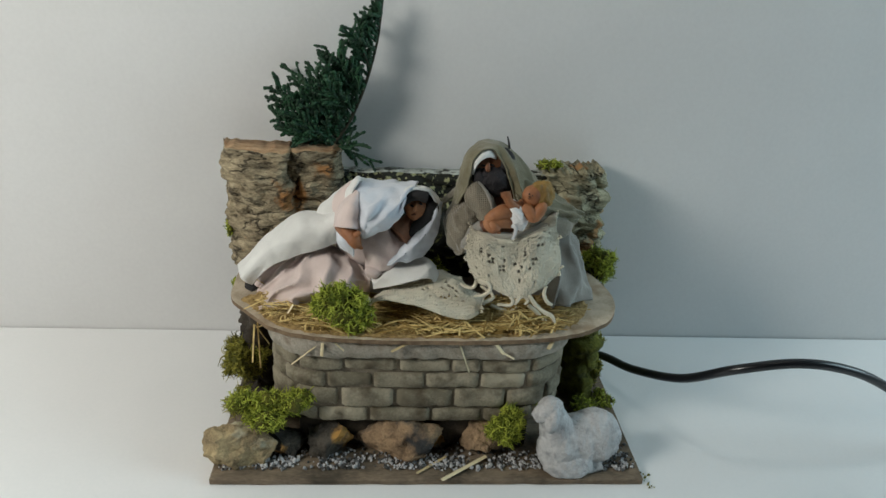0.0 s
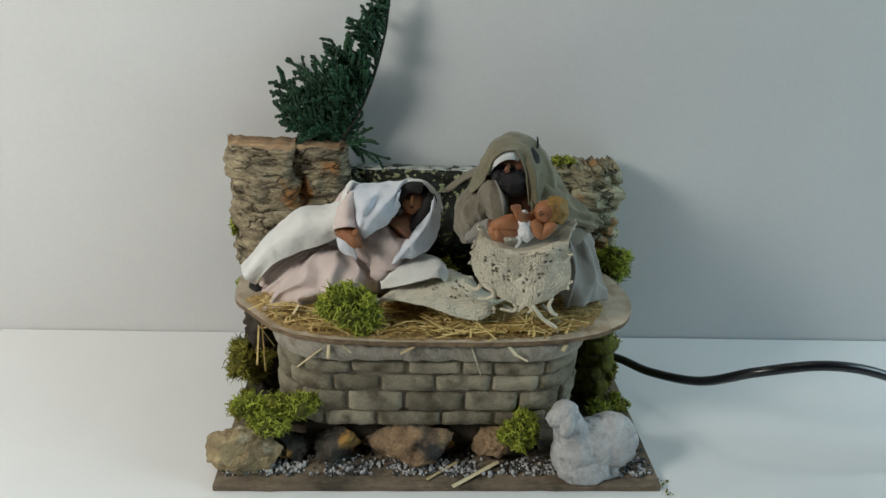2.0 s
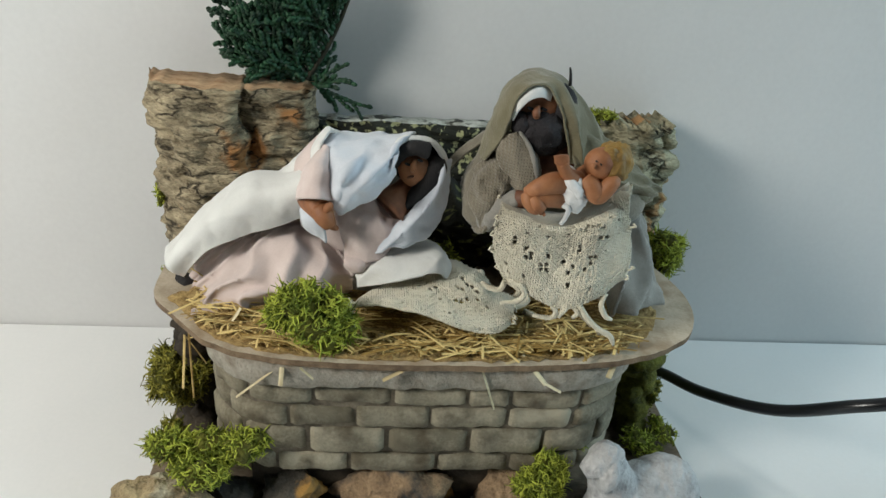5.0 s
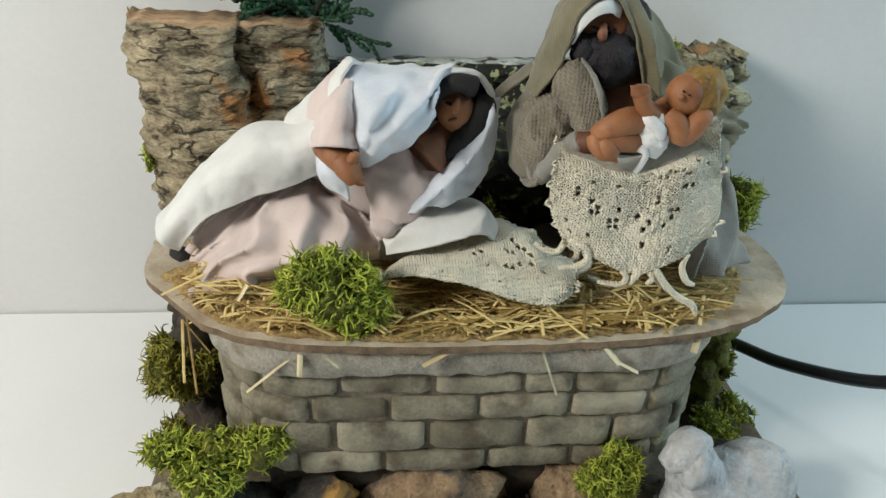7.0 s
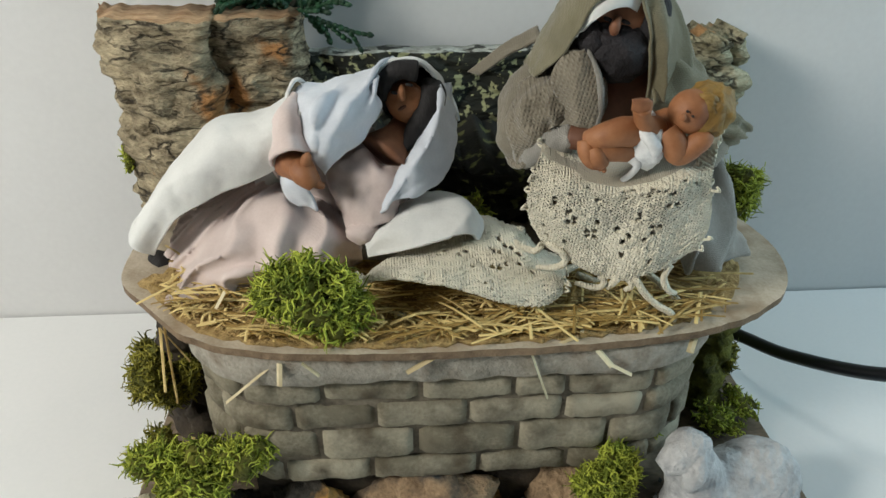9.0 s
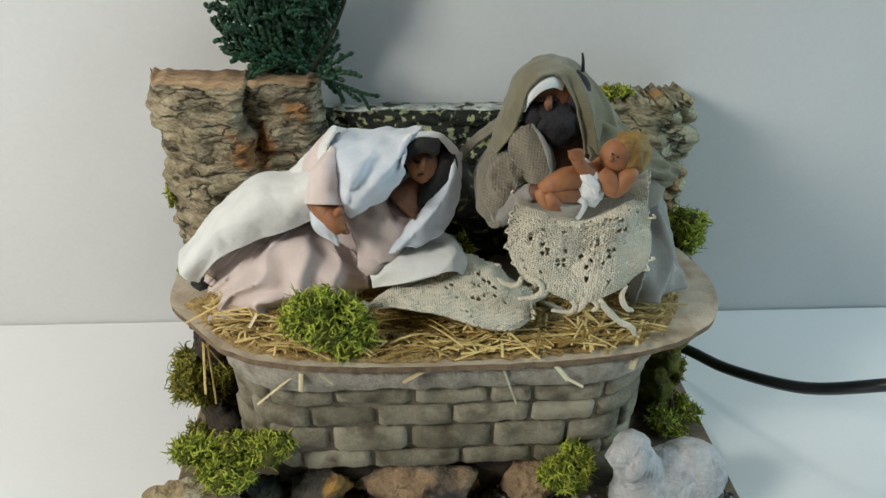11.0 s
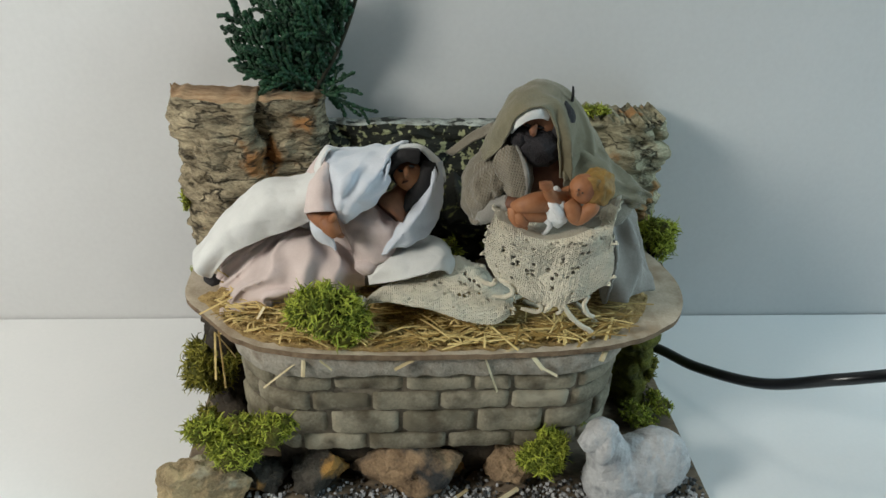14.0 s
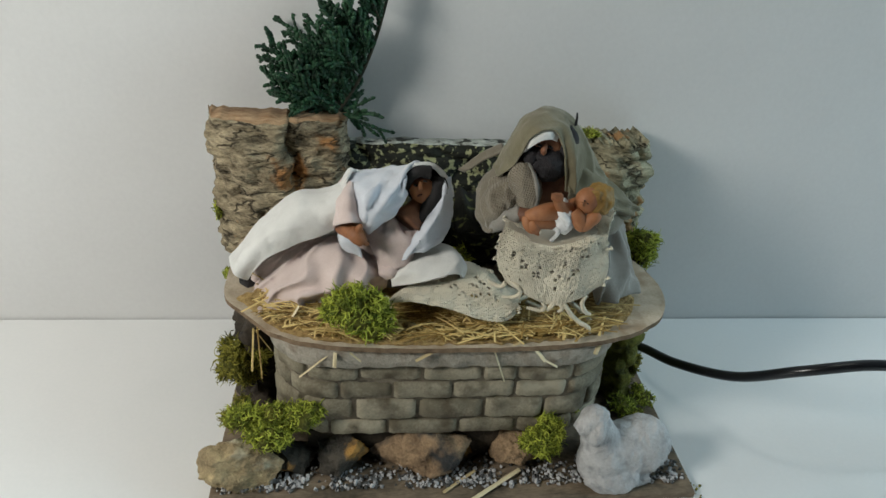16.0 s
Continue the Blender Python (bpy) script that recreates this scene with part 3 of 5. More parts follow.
def kneeling_doll():
    """A bowed doll in a pale veil: one mesh, in its pose of the bow."""
    bm = bmesh.new()
    # slots: 0 white, 1 pink, 2 blue, 3 clay, 4 hair
    blob(bm, (-0.0349, 0.3660, 0.1077), (0.018, 0.011, 0.020), (0, -25, 0), 1, 4, 0.0015, 90)
    blob(bm, (-0.0412, 0.3680, 0.1218), (0.013, 0.012, 0.015), (0, 20, 0), 1, 3, 0.001, 120)
    blob(bm, (-0.0121, 0.3553, 0.1293), (0.0054, 0.0060, 0.0068), (0, -25, 0), 3, 4, 0.0003, 300)
    tube(bm, [(-0.0123, 0.3504, 0.1345), (-0.0129, 0.3485, 0.1332), (-0.0130, 0.3495, 0.1311)], (0.0006, 0.0011, 0.0009), 8, 8, 3)
    blob(bm, (-0.0136, 0.3495, 0.1289), (0.0014, 0.0007, 0.0005), (0, -20, 0), 5, 2)
    for eye in ((-0.0148, 0.3501, 0.1332), (-0.0105, 0.3506, 0.1344)):
        blob(bm, eye, (0.0011, 0.0006, 0.0005), (0, 20, 0), 4, 2)
    tube(bm, [(-0.0122, 0.3579, 0.1239), (-0.0163, 0.3541, 0.1203), (-0.0211, 0.3513, 0.1166)], (0.0042, 0.0050, 0.0086), 14, 12, 6)
    blob(bm, (-0.0103, 0.3634, 0.1294), (0.0094, 0.0085, 0.0074), (0, -18, 0), 4, 4, 0.0006, 300)
    tube(bm, [(-0.0185, 0.3556, 0.1318), (-0.0170, 0.3525, 0.1363), (-0.0127, 0.3511, 0.1386), (-0.0080, 0.3520, 0.1373)], (0.0020, 0.0026, 0.0026, 0.0030), 12, 20, 4, 0.0004, 400)
    tube(bm, [(-0.0049, 0.3567, 0.1331), (-0.0050, 0.3538, 0.1295), (-0.0080, 0.3515, 0.1256), (-0.0123, 0.3501, 0.1211), (-0.0154, 0.3488, 0.1173)], (0.0030, 0.0038, 0.0036, 0.0026, 0.0010), 12, 24, 4, 0.0005, 400)
    # front drape of the veil
    g = sheet([[(-0.0453, 0.3740, 0.1262), (-0.0426, 0.3720, 0.1361), (-0.0302, 0.3740, 0.1353), (-0.0168, 0.3740, 0.1354), (-0.0112, 0.3720, 0.1363)],
               [(-0.0432, 0.3560, 0.1288), (-0.0403, 0.3540, 0.1381), (-0.0299, 0.3560, 0.1381), (-0.0185, 0.3580, 0.1399), (-0.0132, 0.3580, 0.1409)],
               [(-0.0410, 0.3440, 0.1269), (-0.0371, 0.3410, 0.1350), (-0.0293, 0.3430, 0.1366), (-0.0207, 0.3470, 0.1387), (-0.0175, 0.3500, 0.1408)],
               [(-0.0388, 0.3420, 0.1212), (-0.0337, 0.3370, 0.1279), (-0.0266, 0.3380, 0.1322), (-0.0208, 0.3410, 0.1339), (-0.0188, 0.3450, 0.1370)],
               [(-0.0374, 0.3450, 0.1162), (-0.0340, 0.3420, 0.1198), (-0.0267, 0.3430, 0.1229), (-0.0211, 0.3450, 0.1282), (-0.0191, 0.3470, 0.1310)]], 54, 48)
    for i in range(48):
        for j in range(54):
            k = (0.5 - abs(math.sin(j * 0.13 + i * 0.17 + 0.5 * math.sin(i * 0.2)))) * math.sin(math.pi * min(1, i / 40)) * 0.0044
            g[i, j] += np.array((0.2, -0.9, 0.3)) * k
    cloth(bm, ripple(g, 0.0012, 130, 2.0), 0.0007, 2)
    # hood over the head
    g = sheet([[(-0.0201, 0.3515, 0.1311), (-0.0184, 0.3506, 0.1383), (-0.0135, 0.3519, 0.1410), (-0.0078, 0.3532, 0.1396), (-0.0039, 0.3543, 0.1349), (-0.0024, 0.3552, 0.1283)],
               [(-0.0222, 0.3566, 0.1318), (-0.0191, 0.3562, 0.1386), (-0.0129, 0.3583, 0.1402), (-0.0064, 0.3597, 0.1387), (-0.0018, 0.3597, 0.1337), (-0.0003, 0.3591, 0.1263)],
               [(-0.0234, 0.3748, 0.1221), (-0.0182, 0.3792, 0.1261), (-0.0108, 0.3833, 0.1270), (-0.0031, 0.3831, 0.1258), (0.0012, 0.3788, 0.1221), (0.0018, 0.3724, 0.1179)]], 48, 20)
    cloth(bm, ripple(g, 0.0006, 150, 5.0), 0.0008, 0)
    # hanging side of the veil
    g = sheet([[(-0.0041, 0.3525, 0.1299), (-0.0021, 0.3530, 0.1324), (0.0004, 0.3620, 0.1312)],
               [(-0.0078, 0.3495, 0.1236), (-0.0038, 0.3490, 0.1255), (0.0005, 0.3590, 0.1225)],
               [(-0.0132, 0.3475, 0.1176), (-0.0071, 0.3460, 0.1194), (-0.0008, 0.3550, 0.1154)],
               [(-0.0186, 0.3455, 0.1121), (-0.0112, 0.3430, 0.1154), (-0.0037, 0.3510, 0.1103)],
               [(-0.0225, 0.3435, 0.1072), (-0.0158, 0.3410, 0.1109), (-0.0066, 0.3470, 0.1077)],
               [(-0.0261, 0.3435, 0.1021), (-0.0209, 0.3410, 0.1061), (-0.0124, 0.3450, 0.1058)]], 24, 44)
    for i in range(44):
        for j in range(24):
            g[i, j] += np.array((0.3, -0.9, 0.0)) * (0.5 - abs(math.sin(j * 0.28 + i * 0.03))) * 0.0013
    cloth(bm, ripple(g, 0.0010, 170, 8.0), 0.0007, 2)
    blob(bm, (-0.0314, 0.3450, 0.0982), (0.0050, 0.004, 0.0030), (0, 0, 0), 1, 3, 0.0008, 300)
    # bodice folds
    g = sheet([[(-0.0385, 0.3512, 0.1152), (-0.0311, 0.3485, 0.1188), (-0.0256, 0.3481, 0.1206), (-0.0226, 0.3481, 0.1148), (-0.0151, 0.3489, 0.1134)],
               [(-0.0370, 0.3476, 0.1086), (-0.0307, 0.3448, 0.1118), (-0.0251, 0.3444, 0.1129), (-0.0215, 0.3447, 0.1110), (-0.0178, 0.3465, 0.1087)],
               [(-0.0350, 0.3466, 0.0978), (-0.0301, 0.3437, 0.0989), (-0.0264, 0.3433, 0.0999), (-0.0233, 0.3448, 0.1000), (-0.0213, 0.3468, 0.1000)]], 40, 30)
    cloth(bm, ripple(g, 0.0010, 150, 11.0), 0.0007, 1)
    # wide sleeve, cuff, forearm and hand
    g = sheet([[(-0.0489, 0.3720, 0.1247), (-0.0445, 0.3600, 0.1345), (-0.0410, 0.3520, 0.1381), (-0.0395, 0.3500, 0.1333)],
               [(-0.0524, 0.3660, 0.1192), (-0.0478, 0.3480, 0.1316), (-0.0424, 0.3420, 0.1345), (-0.0384, 0.3460, 0.1259)],
               [(-0.0537, 0.3620, 0.1132), (-0.0498, 0.3420, 0.1235), (-0.0429, 0.3360, 0.1262), (-0.0372, 0.3430, 0.1224)]], 34, 26)
    cloth(bm, ripple(g, 0.0008, 160, 14.0), 0.0008, 1)
    g = sheet([[(-0.0505, 0.3520, 0.1171), (-0.0465, 0.3440, 0.1201), (-0.0424, 0.3410, 0.1194)], [(-0.0504, 0.3480, 0.1132), (-0.0470, 0.3420, 0.1161), (-0.0421, 0.3400, 0.1154)], [(-0.0469, 0.3470, 0.1084), (-0.0441, 0.3430, 0.1089), (-0.0413, 0.3420, 0.1075)]], 16, 16)
    cloth(bm, ripple(g, 0.0006, 200, 17.0), 0.0007, 2)
    tube(bm, [(-0.0477, 0.3520, 0.1200), (-0.0445, 0.3440, 0.1205), (-0.0423, 0.3400, 0.1195)], (0.0046, 0.0042, 0.0034), 10, 8, 3)
    tube(bm, [(-0.0427, 0.3410, 0.1203), (-0.0413, 0.3385, 0.1185), (-0.0396, 0.3380, 0.1156)], (0.0036, 0.0034, 0.0022), 10, 8, 3)
    tube(bm, [(-0.0407, 0.3380, 0.1179), (-0.0387, 0.3375, 0.1159), (-0.0374, 0.3380, 0.1149)], (0.0016, 0.0013, 0.0008), 6, 6, 3)
    tube(bm, [(-0.0412, 0.3385, 0.1208), (-0.0396, 0.3370, 0.1235), (-0.0392, 0.3375, 0.1241)], (0.0016, 0.0013, 0.0008), 6, 6, 3)
    # robe over the back
    tube(bm, [(-0.0434, 0.3740, 0.1298), (-0.0470, 0.3740, 0.1218), (-0.0523, 0.3720, 0.1144), (-0.0573, 0.3680, 0.1064)], (0.0050, 0.0085, 0.0095, 0.0080), 18, 26, 0, 0.0012, 140)
    g = sheet([[(-0.0483, 0.3620, 0.1275), (-0.0471, 0.3620, 0.1340), (-0.0425, 0.3660, 0.1400), (-0.0384, 0.3740, 0.1352)], [(-0.0433, 0.3520, 0.1323), (-0.0432, 0.3540, 0.1376), (-0.0409, 0.3580, 0.1407), (-0.0377, 0.3680, 0.1369)]], 24, 8)
    cloth(bm, ripple(g, 0.0006, 200, 19.0), 0.0008, 0)
    return tagged(part("kneeling_doll", bm, [M_WHITE, M_PINK, M_BLUE, M_CLAY, M_HAIR, M_CLAYDARK, M_CLAYMID], origin=MARY), "bowing cloth-dressed figurine in a pale blue and white veil", "doll")


def seated_doll():
    """A bearded doll in an olive hood: one mesh."""
    bm = bmesh.new()
    # slots: 0 olive, 1 taupe, 2 tweed, 3 dark clay, 4 beard, 5 white, 6 brown clay
    blob(bm, (0.0458, 0.3769, 0.0993), (0.0185, 0.013, 0.030), (0, 8, 0), 1, 4, 0.0015, 90)
    blob(bm, (0.0342, 0.3554, 0.1298), (0.0100, 0.0080, 0.0140), (0, 0, 0), 3, 3)
    # head with a narrow brow, nose, cheeks and eyes
    blob(bm, (0.0252, 0.3558, 0.1503), (0.0072, 0.0080, 0.0100), (0, 10, 0), 6, 4, 0.0003, 250)
    tube(bm, [(0.0224, 0.3482, 0.1541), (0.0218, 0.3461, 0.1524), (0.0226, 0.3473, 0.1506)], (0.0008, 0.0013, 0.0010), 8, 8, 6)
    for ex in ((0.0202, 0.3481, 0.1531), (0.0244, 0.3480, 0.1534)):
        blob(bm, ex, (0.0013, 0.0006, 0.0005), (0, 10, 0), 4, 2)
    # full beard with side whiskers
    blob(bm, (0.0262, 0.3503, 0.1455), (0.0088, 0.0074, 0.0072), (0, 8, 0), 4, 4, 0.0008, 420)
    blob(bm, (0.0268, 0.3496, 0.1421), (0.0062, 0.0056, 0.0050), (0, 10, 0), 4, 3, 0.0008, 400)
    blob(bm, (0.0186, 0.3496, 0.1470), (0.0034, 0.0050, 0.0040), (0, 0, 0), 4, 3, 0.0006, 400)
    blob(bm, (0.0222, 0.3476, 0.1489), (0.0040, 0.0026, 0.0014), (0, 0, 0), 4, 3, 0.0004, 400)
    blob(bm, (0.0315, 0.3552, 0.1481), (0.0062, 0.0085, 0.0120), (0, 0, 0), 4, 3, 0.0006, 300)
    # white head band under the hood
    g = sheet([[(0.0154, 0.3486, 0.1483), (0.0162, 0.3454, 0.1529), (0.0190, 0.3454, 0.1564), (0.0227, 0.3470, 0.1574), (0.0261, 0.3490, 0.1559)], [(0.0150, 0.3496, 0.1504), (0.0159, 0.3468, 0.1557), (0.0190, 0.3471, 0.1591), (0.0230, 0.3484, 0.1602), (0.0265, 0.3499, 0.1585)],
               [(0.0166, 0.3535, 0.1517), (0.0178, 0.3522, 0.1567), (0.0205, 0.3530, 0.1599), (0.0245, 0.3539, 0.1608), (0.0279, 0.3548, 0.1592)]], 26, 14)
    cloth(bm, ripple(g, 0.0003, 200, 3.0), 0.0007, 5)
    # hood, close to the head, its far edge falling in long folds to the shoulder
    g = sheet([[(0.0092, 0.3525, 0.1320), (0.0125, 0.3475, 0.1419), (0.0140, 0.3456, 0.1497), (0.0152, 0.3455, 0.1562), (0.0191, 0.3465, 0.1604), (0.0247, 0.3479, 0.1607), (0.0295, 0.3465, 0.1536), (0.0337, 0.3432, 0.1456), (0.0361, 0.3415, 0.1387)],
               [(0.0085, 0.3566, 0.1311), (0.0100, 0.3521, 0.1416), (0.0112, 0.3502, 0.1502), (0.0140, 0.3513, 0.1578), (0.0198, 0.3529, 0.1620), (0.0270, 0.3523, 0.1615), (0.0326, 0.3479, 0.1548), (0.0373, 0.3446, 0.1460), (0.0403, 0.3429, 0.1381)],
               [(0.0082, 0.3626, 0.1299), (0.0095, 0.3612, 0.1399), (0.0110, 0.3608, 0.1484), (0.0141, 0.3624, 0.1560), (0.0216, 0.3639, 0.1618), (0.0318, 0.3627, 0.1599), (0.0389, 0.3578, 0.1537), (0.0442, 0.3530, 0.1457), (0.0476, 0.3492, 0.1371)],
               [(0.0113, 0.3687, 0.1270), (0.0127, 0.3693, 0.1357), (0.0146, 0.3698, 0.1445), (0.0177, 0.3704, 0.1520), (0.0243, 0.3710, 0.1575), (0.0352, 0.3698, 0.1558), (0.0445, 0.3658, 0.1488), (0.0510, 0.3610, 0.1415), (0.0554, 0.3562, 0.1323)],
               [(0.0157, 0.3748, 0.1214), (0.0182, 0.3774, 0.1283), (0.0204, 0.3781, 0.1346), (0.0237, 0.3788, 0.1401), (0.0292, 0.3795, 0.1431), (0.0385, 0.3783, 0.1422), (0.0487, 0.3752, 0.1370), (0.0570, 0.3712, 0.1308), (0.0614, 0.3654, 0.1251)]], 96, 64)
    for i in range(64):
        for j in range(96):
            far = max(0.0, (j - 46) / 50)
            k = (0.5 - abs(math.sin(i * 0.165 + 0.55 * math.sin(j * 0.07) + 0.012 * j))) * (0.0006 + 0.0030 * far)
            g[i, j] += np.array((0.35, -0.75, 0.4)) * k
    cloth(bm, ripple(g, 0.0008, 110, 4.0), 0.0007, 0)
    # drape over the far shoulder
    g = sheet([[(0.0413, 0.3628, 0.1517), (0.0484, 0.3589, 0.1444), (0.0578, 0.3589, 0.1380), (0.0682, 0.3609, 0.1305), (0.0770, 0.3630, 0.1236)],
               [(0.0366, 0.3491, 0.1461), (0.0431, 0.3462, 0.1414), (0.0523, 0.3481, 0.1360), (0.0623, 0.3521, 0.1302), (0.0737, 0.3571, 0.1240)],
               [(0.0362, 0.3425, 0.1381), (0.0432, 0.3435, 0.1338), (0.0517, 0.3454, 0.1304), (0.0616, 0.3513, 0.1265), (0.0719, 0.3572, 0.1220)],
               [(0.0428, 0.3457, 0.1296), (0.0492, 0.3476, 0.1265), (0.0557, 0.3496, 0.1237), (0.0629, 0.3535, 0.1206), (0.0701, 0.3595, 0.1169)]], 56, 44)
    for i in range(44):
        for j in range(56):
            g[i, j] += np.array((0.2, -0.8, 0.5)) * (0.5 - abs(math.sin(i * 0.22 + j * 0.05 + 0.5 * math.sin(j * 0.13)))) * 0.0022
    cloth(bm, ripple(g, 0.0010, 110, 7.0, (1, 1, 0.5)), 0.0007, 0)
    # flap behind the near shoulder
    g = sheet([[(0.0116, 0.3775, 0.1335), (0.0040, 0.3782, 0.1258), (-0.0041, 0.3775, 0.1151)], [(0.0123, 0.3710, 0.1333), (0.0057, 0.3738, 0.1255), (-0.0008, 0.3758, 0.1157)]], 16, 10)
    cloth(bm, ripple(g, 0.0006, 200, 9.0), 0.0008, 1)
    # wide sleeve of the near arm, pale undersleeve
    tube(bm, [(0.0233, 0.3630, 0.1349), (0.0170, 0.3604, 0.1296), (0.0111, 0.3558, 0.1228), (0.0104, 0.3521, 0.1157), (0.0124, 0.3503, 0.1102)], (0.0060, 0.0074, 0.0078, 0.0064, 0.0050), 40, 60, 1, 0.0016, 150, seed=3.0)
    g = sheet([[(0.0167, 0.3542, 0.1350), (0.0099, 0.3545, 0.1312), (0.0052, 0.3539, 0.1243), (0.0056, 0.3533, 0.1164), (0.0086, 0.3525, 0.1077)], [(0.0175, 0.3481, 0.1359), (0.0115, 0.3464, 0.1323), (0.0071, 0.3448, 0.1263), (0.0073, 0.3441, 0.1189), (0.0101, 0.3465, 0.1084)],
               [(0.0189, 0.3446, 0.1345), (0.0147, 0.3424, 0.1303), (0.0113, 0.3412, 0.1256), (0.0107, 0.3409, 0.1201), (0.0118, 0.3433, 0.1117)], [(0.0199, 0.3442, 0.1308), (0.0172, 0.3424, 0.1276), (0.0149, 0.3411, 0.1250), (0.0136, 0.3408, 0.1213), (0.0135, 0.3431, 0.1154)]], 54, 44)
    for i in range(44):
        for j in range(54):
            g[i, j] += np.array((-0.3, -0.8, 0.2)) * (0.5 - abs(math.sin(j * 0.17 - i * 0.09 + 0.4 * math.sin(i * 0.2)))) * 0.0019
    cloth(bm, ripple(g, 0.0011, 150, 12.0), 0.0010, 2)
    tube(bm, [(0.0118, 0.3483, 0.1110), (0.0140, 0.3430, 0.1165), (0.0174, 0.3407, 0.1223), (0.0202, 0.3394, 0.1257)], (0.0034, 0.0042, 0.0040, 0.0028), 22, 24, 7, 0.0010, 260)
    # tweed shawl
    g = sheet([[(0.0137, 0.3489, 0.1429), (0.0117, 0.3462, 0.1370), (0.0160, 0.3429, 0.1305), (0.0206, 0.3404, 0.1264)],
               [(0.0156, 0.3463, 0.1449), (0.0170, 0.3424, 0.1396), (0.0203, 0.3406, 0.1330), (0.0230, 0.3398, 0.1277)],
               [(0.0174, 0.3462, 0.1456), (0.0214, 0.3428, 0.1412), (0.0242, 0.3415, 0.1345), (0.0249, 0.3402, 0.1289)],
               [(0.0190, 0.3487, 0.1447), (0.0241, 0.3468, 0.1395), (0.0265, 0.3449, 0.1334), (0.0263, 0.3432, 0.1282)]], 40, 34)
    for i in range(34):
        for j in range(40):
            g[i, j] += np.array((0.2, -0.9, 0.2)) * (0.5 - abs(math.sin(i * 0.24 + 0.05 * j))) * 0.0008
    cloth(bm, ripple(g, 0.0005, 140, 15.0), 0.0011, 2)
    tube(bm, [(0.0177, 0.3459, 0.1459), (0.0216, 0.3423, 0.1415), (0.0244, 0.3411, 0.1348), (0.0253, 0.3398, 0.1291)], (0.0005, 0.0008, 0.0009, 0.0006), 8, 24, 7, 0.0003, 500)
    tube(bm, [(0.0088, 0.3510, 0.1072), (0.0104, 0.3460, 0.1083), (0.0120, 0.3424, 0.1120), (0.0136, 0.3422, 0.1161), (0.0152, 0.3408, 0.1248)], (0.0006, 0.0010, 0.0010, 0.0010, 0.0006), 8, 30, 2, 0.0003, 500)
    # far arm under the infant, hands
    tube(bm, [(0.0659, 0.3614, 0.1220), (0.0616, 0.3536, 0.1200), (0.0513, 0.3467, 0.1232), (0.0429, 0.3438, 0.1256)], (0.0055, 0.0060, 0.0048, 0.0034), 16, 20, 1, 0.0010, 140)
    tube(bm, [(0.0196, 0.3395, 0.1250), (0.0229, 0.3384, 0.1258), (0.0261, 0.3383, 0.1262)], (0.0030, 0.0030, 0.0020), 10, 10, 3)
    tube(bm, [(0.0346, 0.3608, 0.1585), (0.0338, 0.3600, 0.1621), (0.0329, 0.3593, 0.1647)], (0.0006, 0.0005, 0.0003), 6, 6, 4)
    return tagged(part("seated_doll", bm, [M_OLIVE, M_TAUPE, M_TWEED, M_CLAYDARK, M_BEARD, M_WHITE, M_CLAYMID, M_ROBE], origin=JOSEPH), "seated bearded figurine in an olive hood and tweed shawl", "doll")


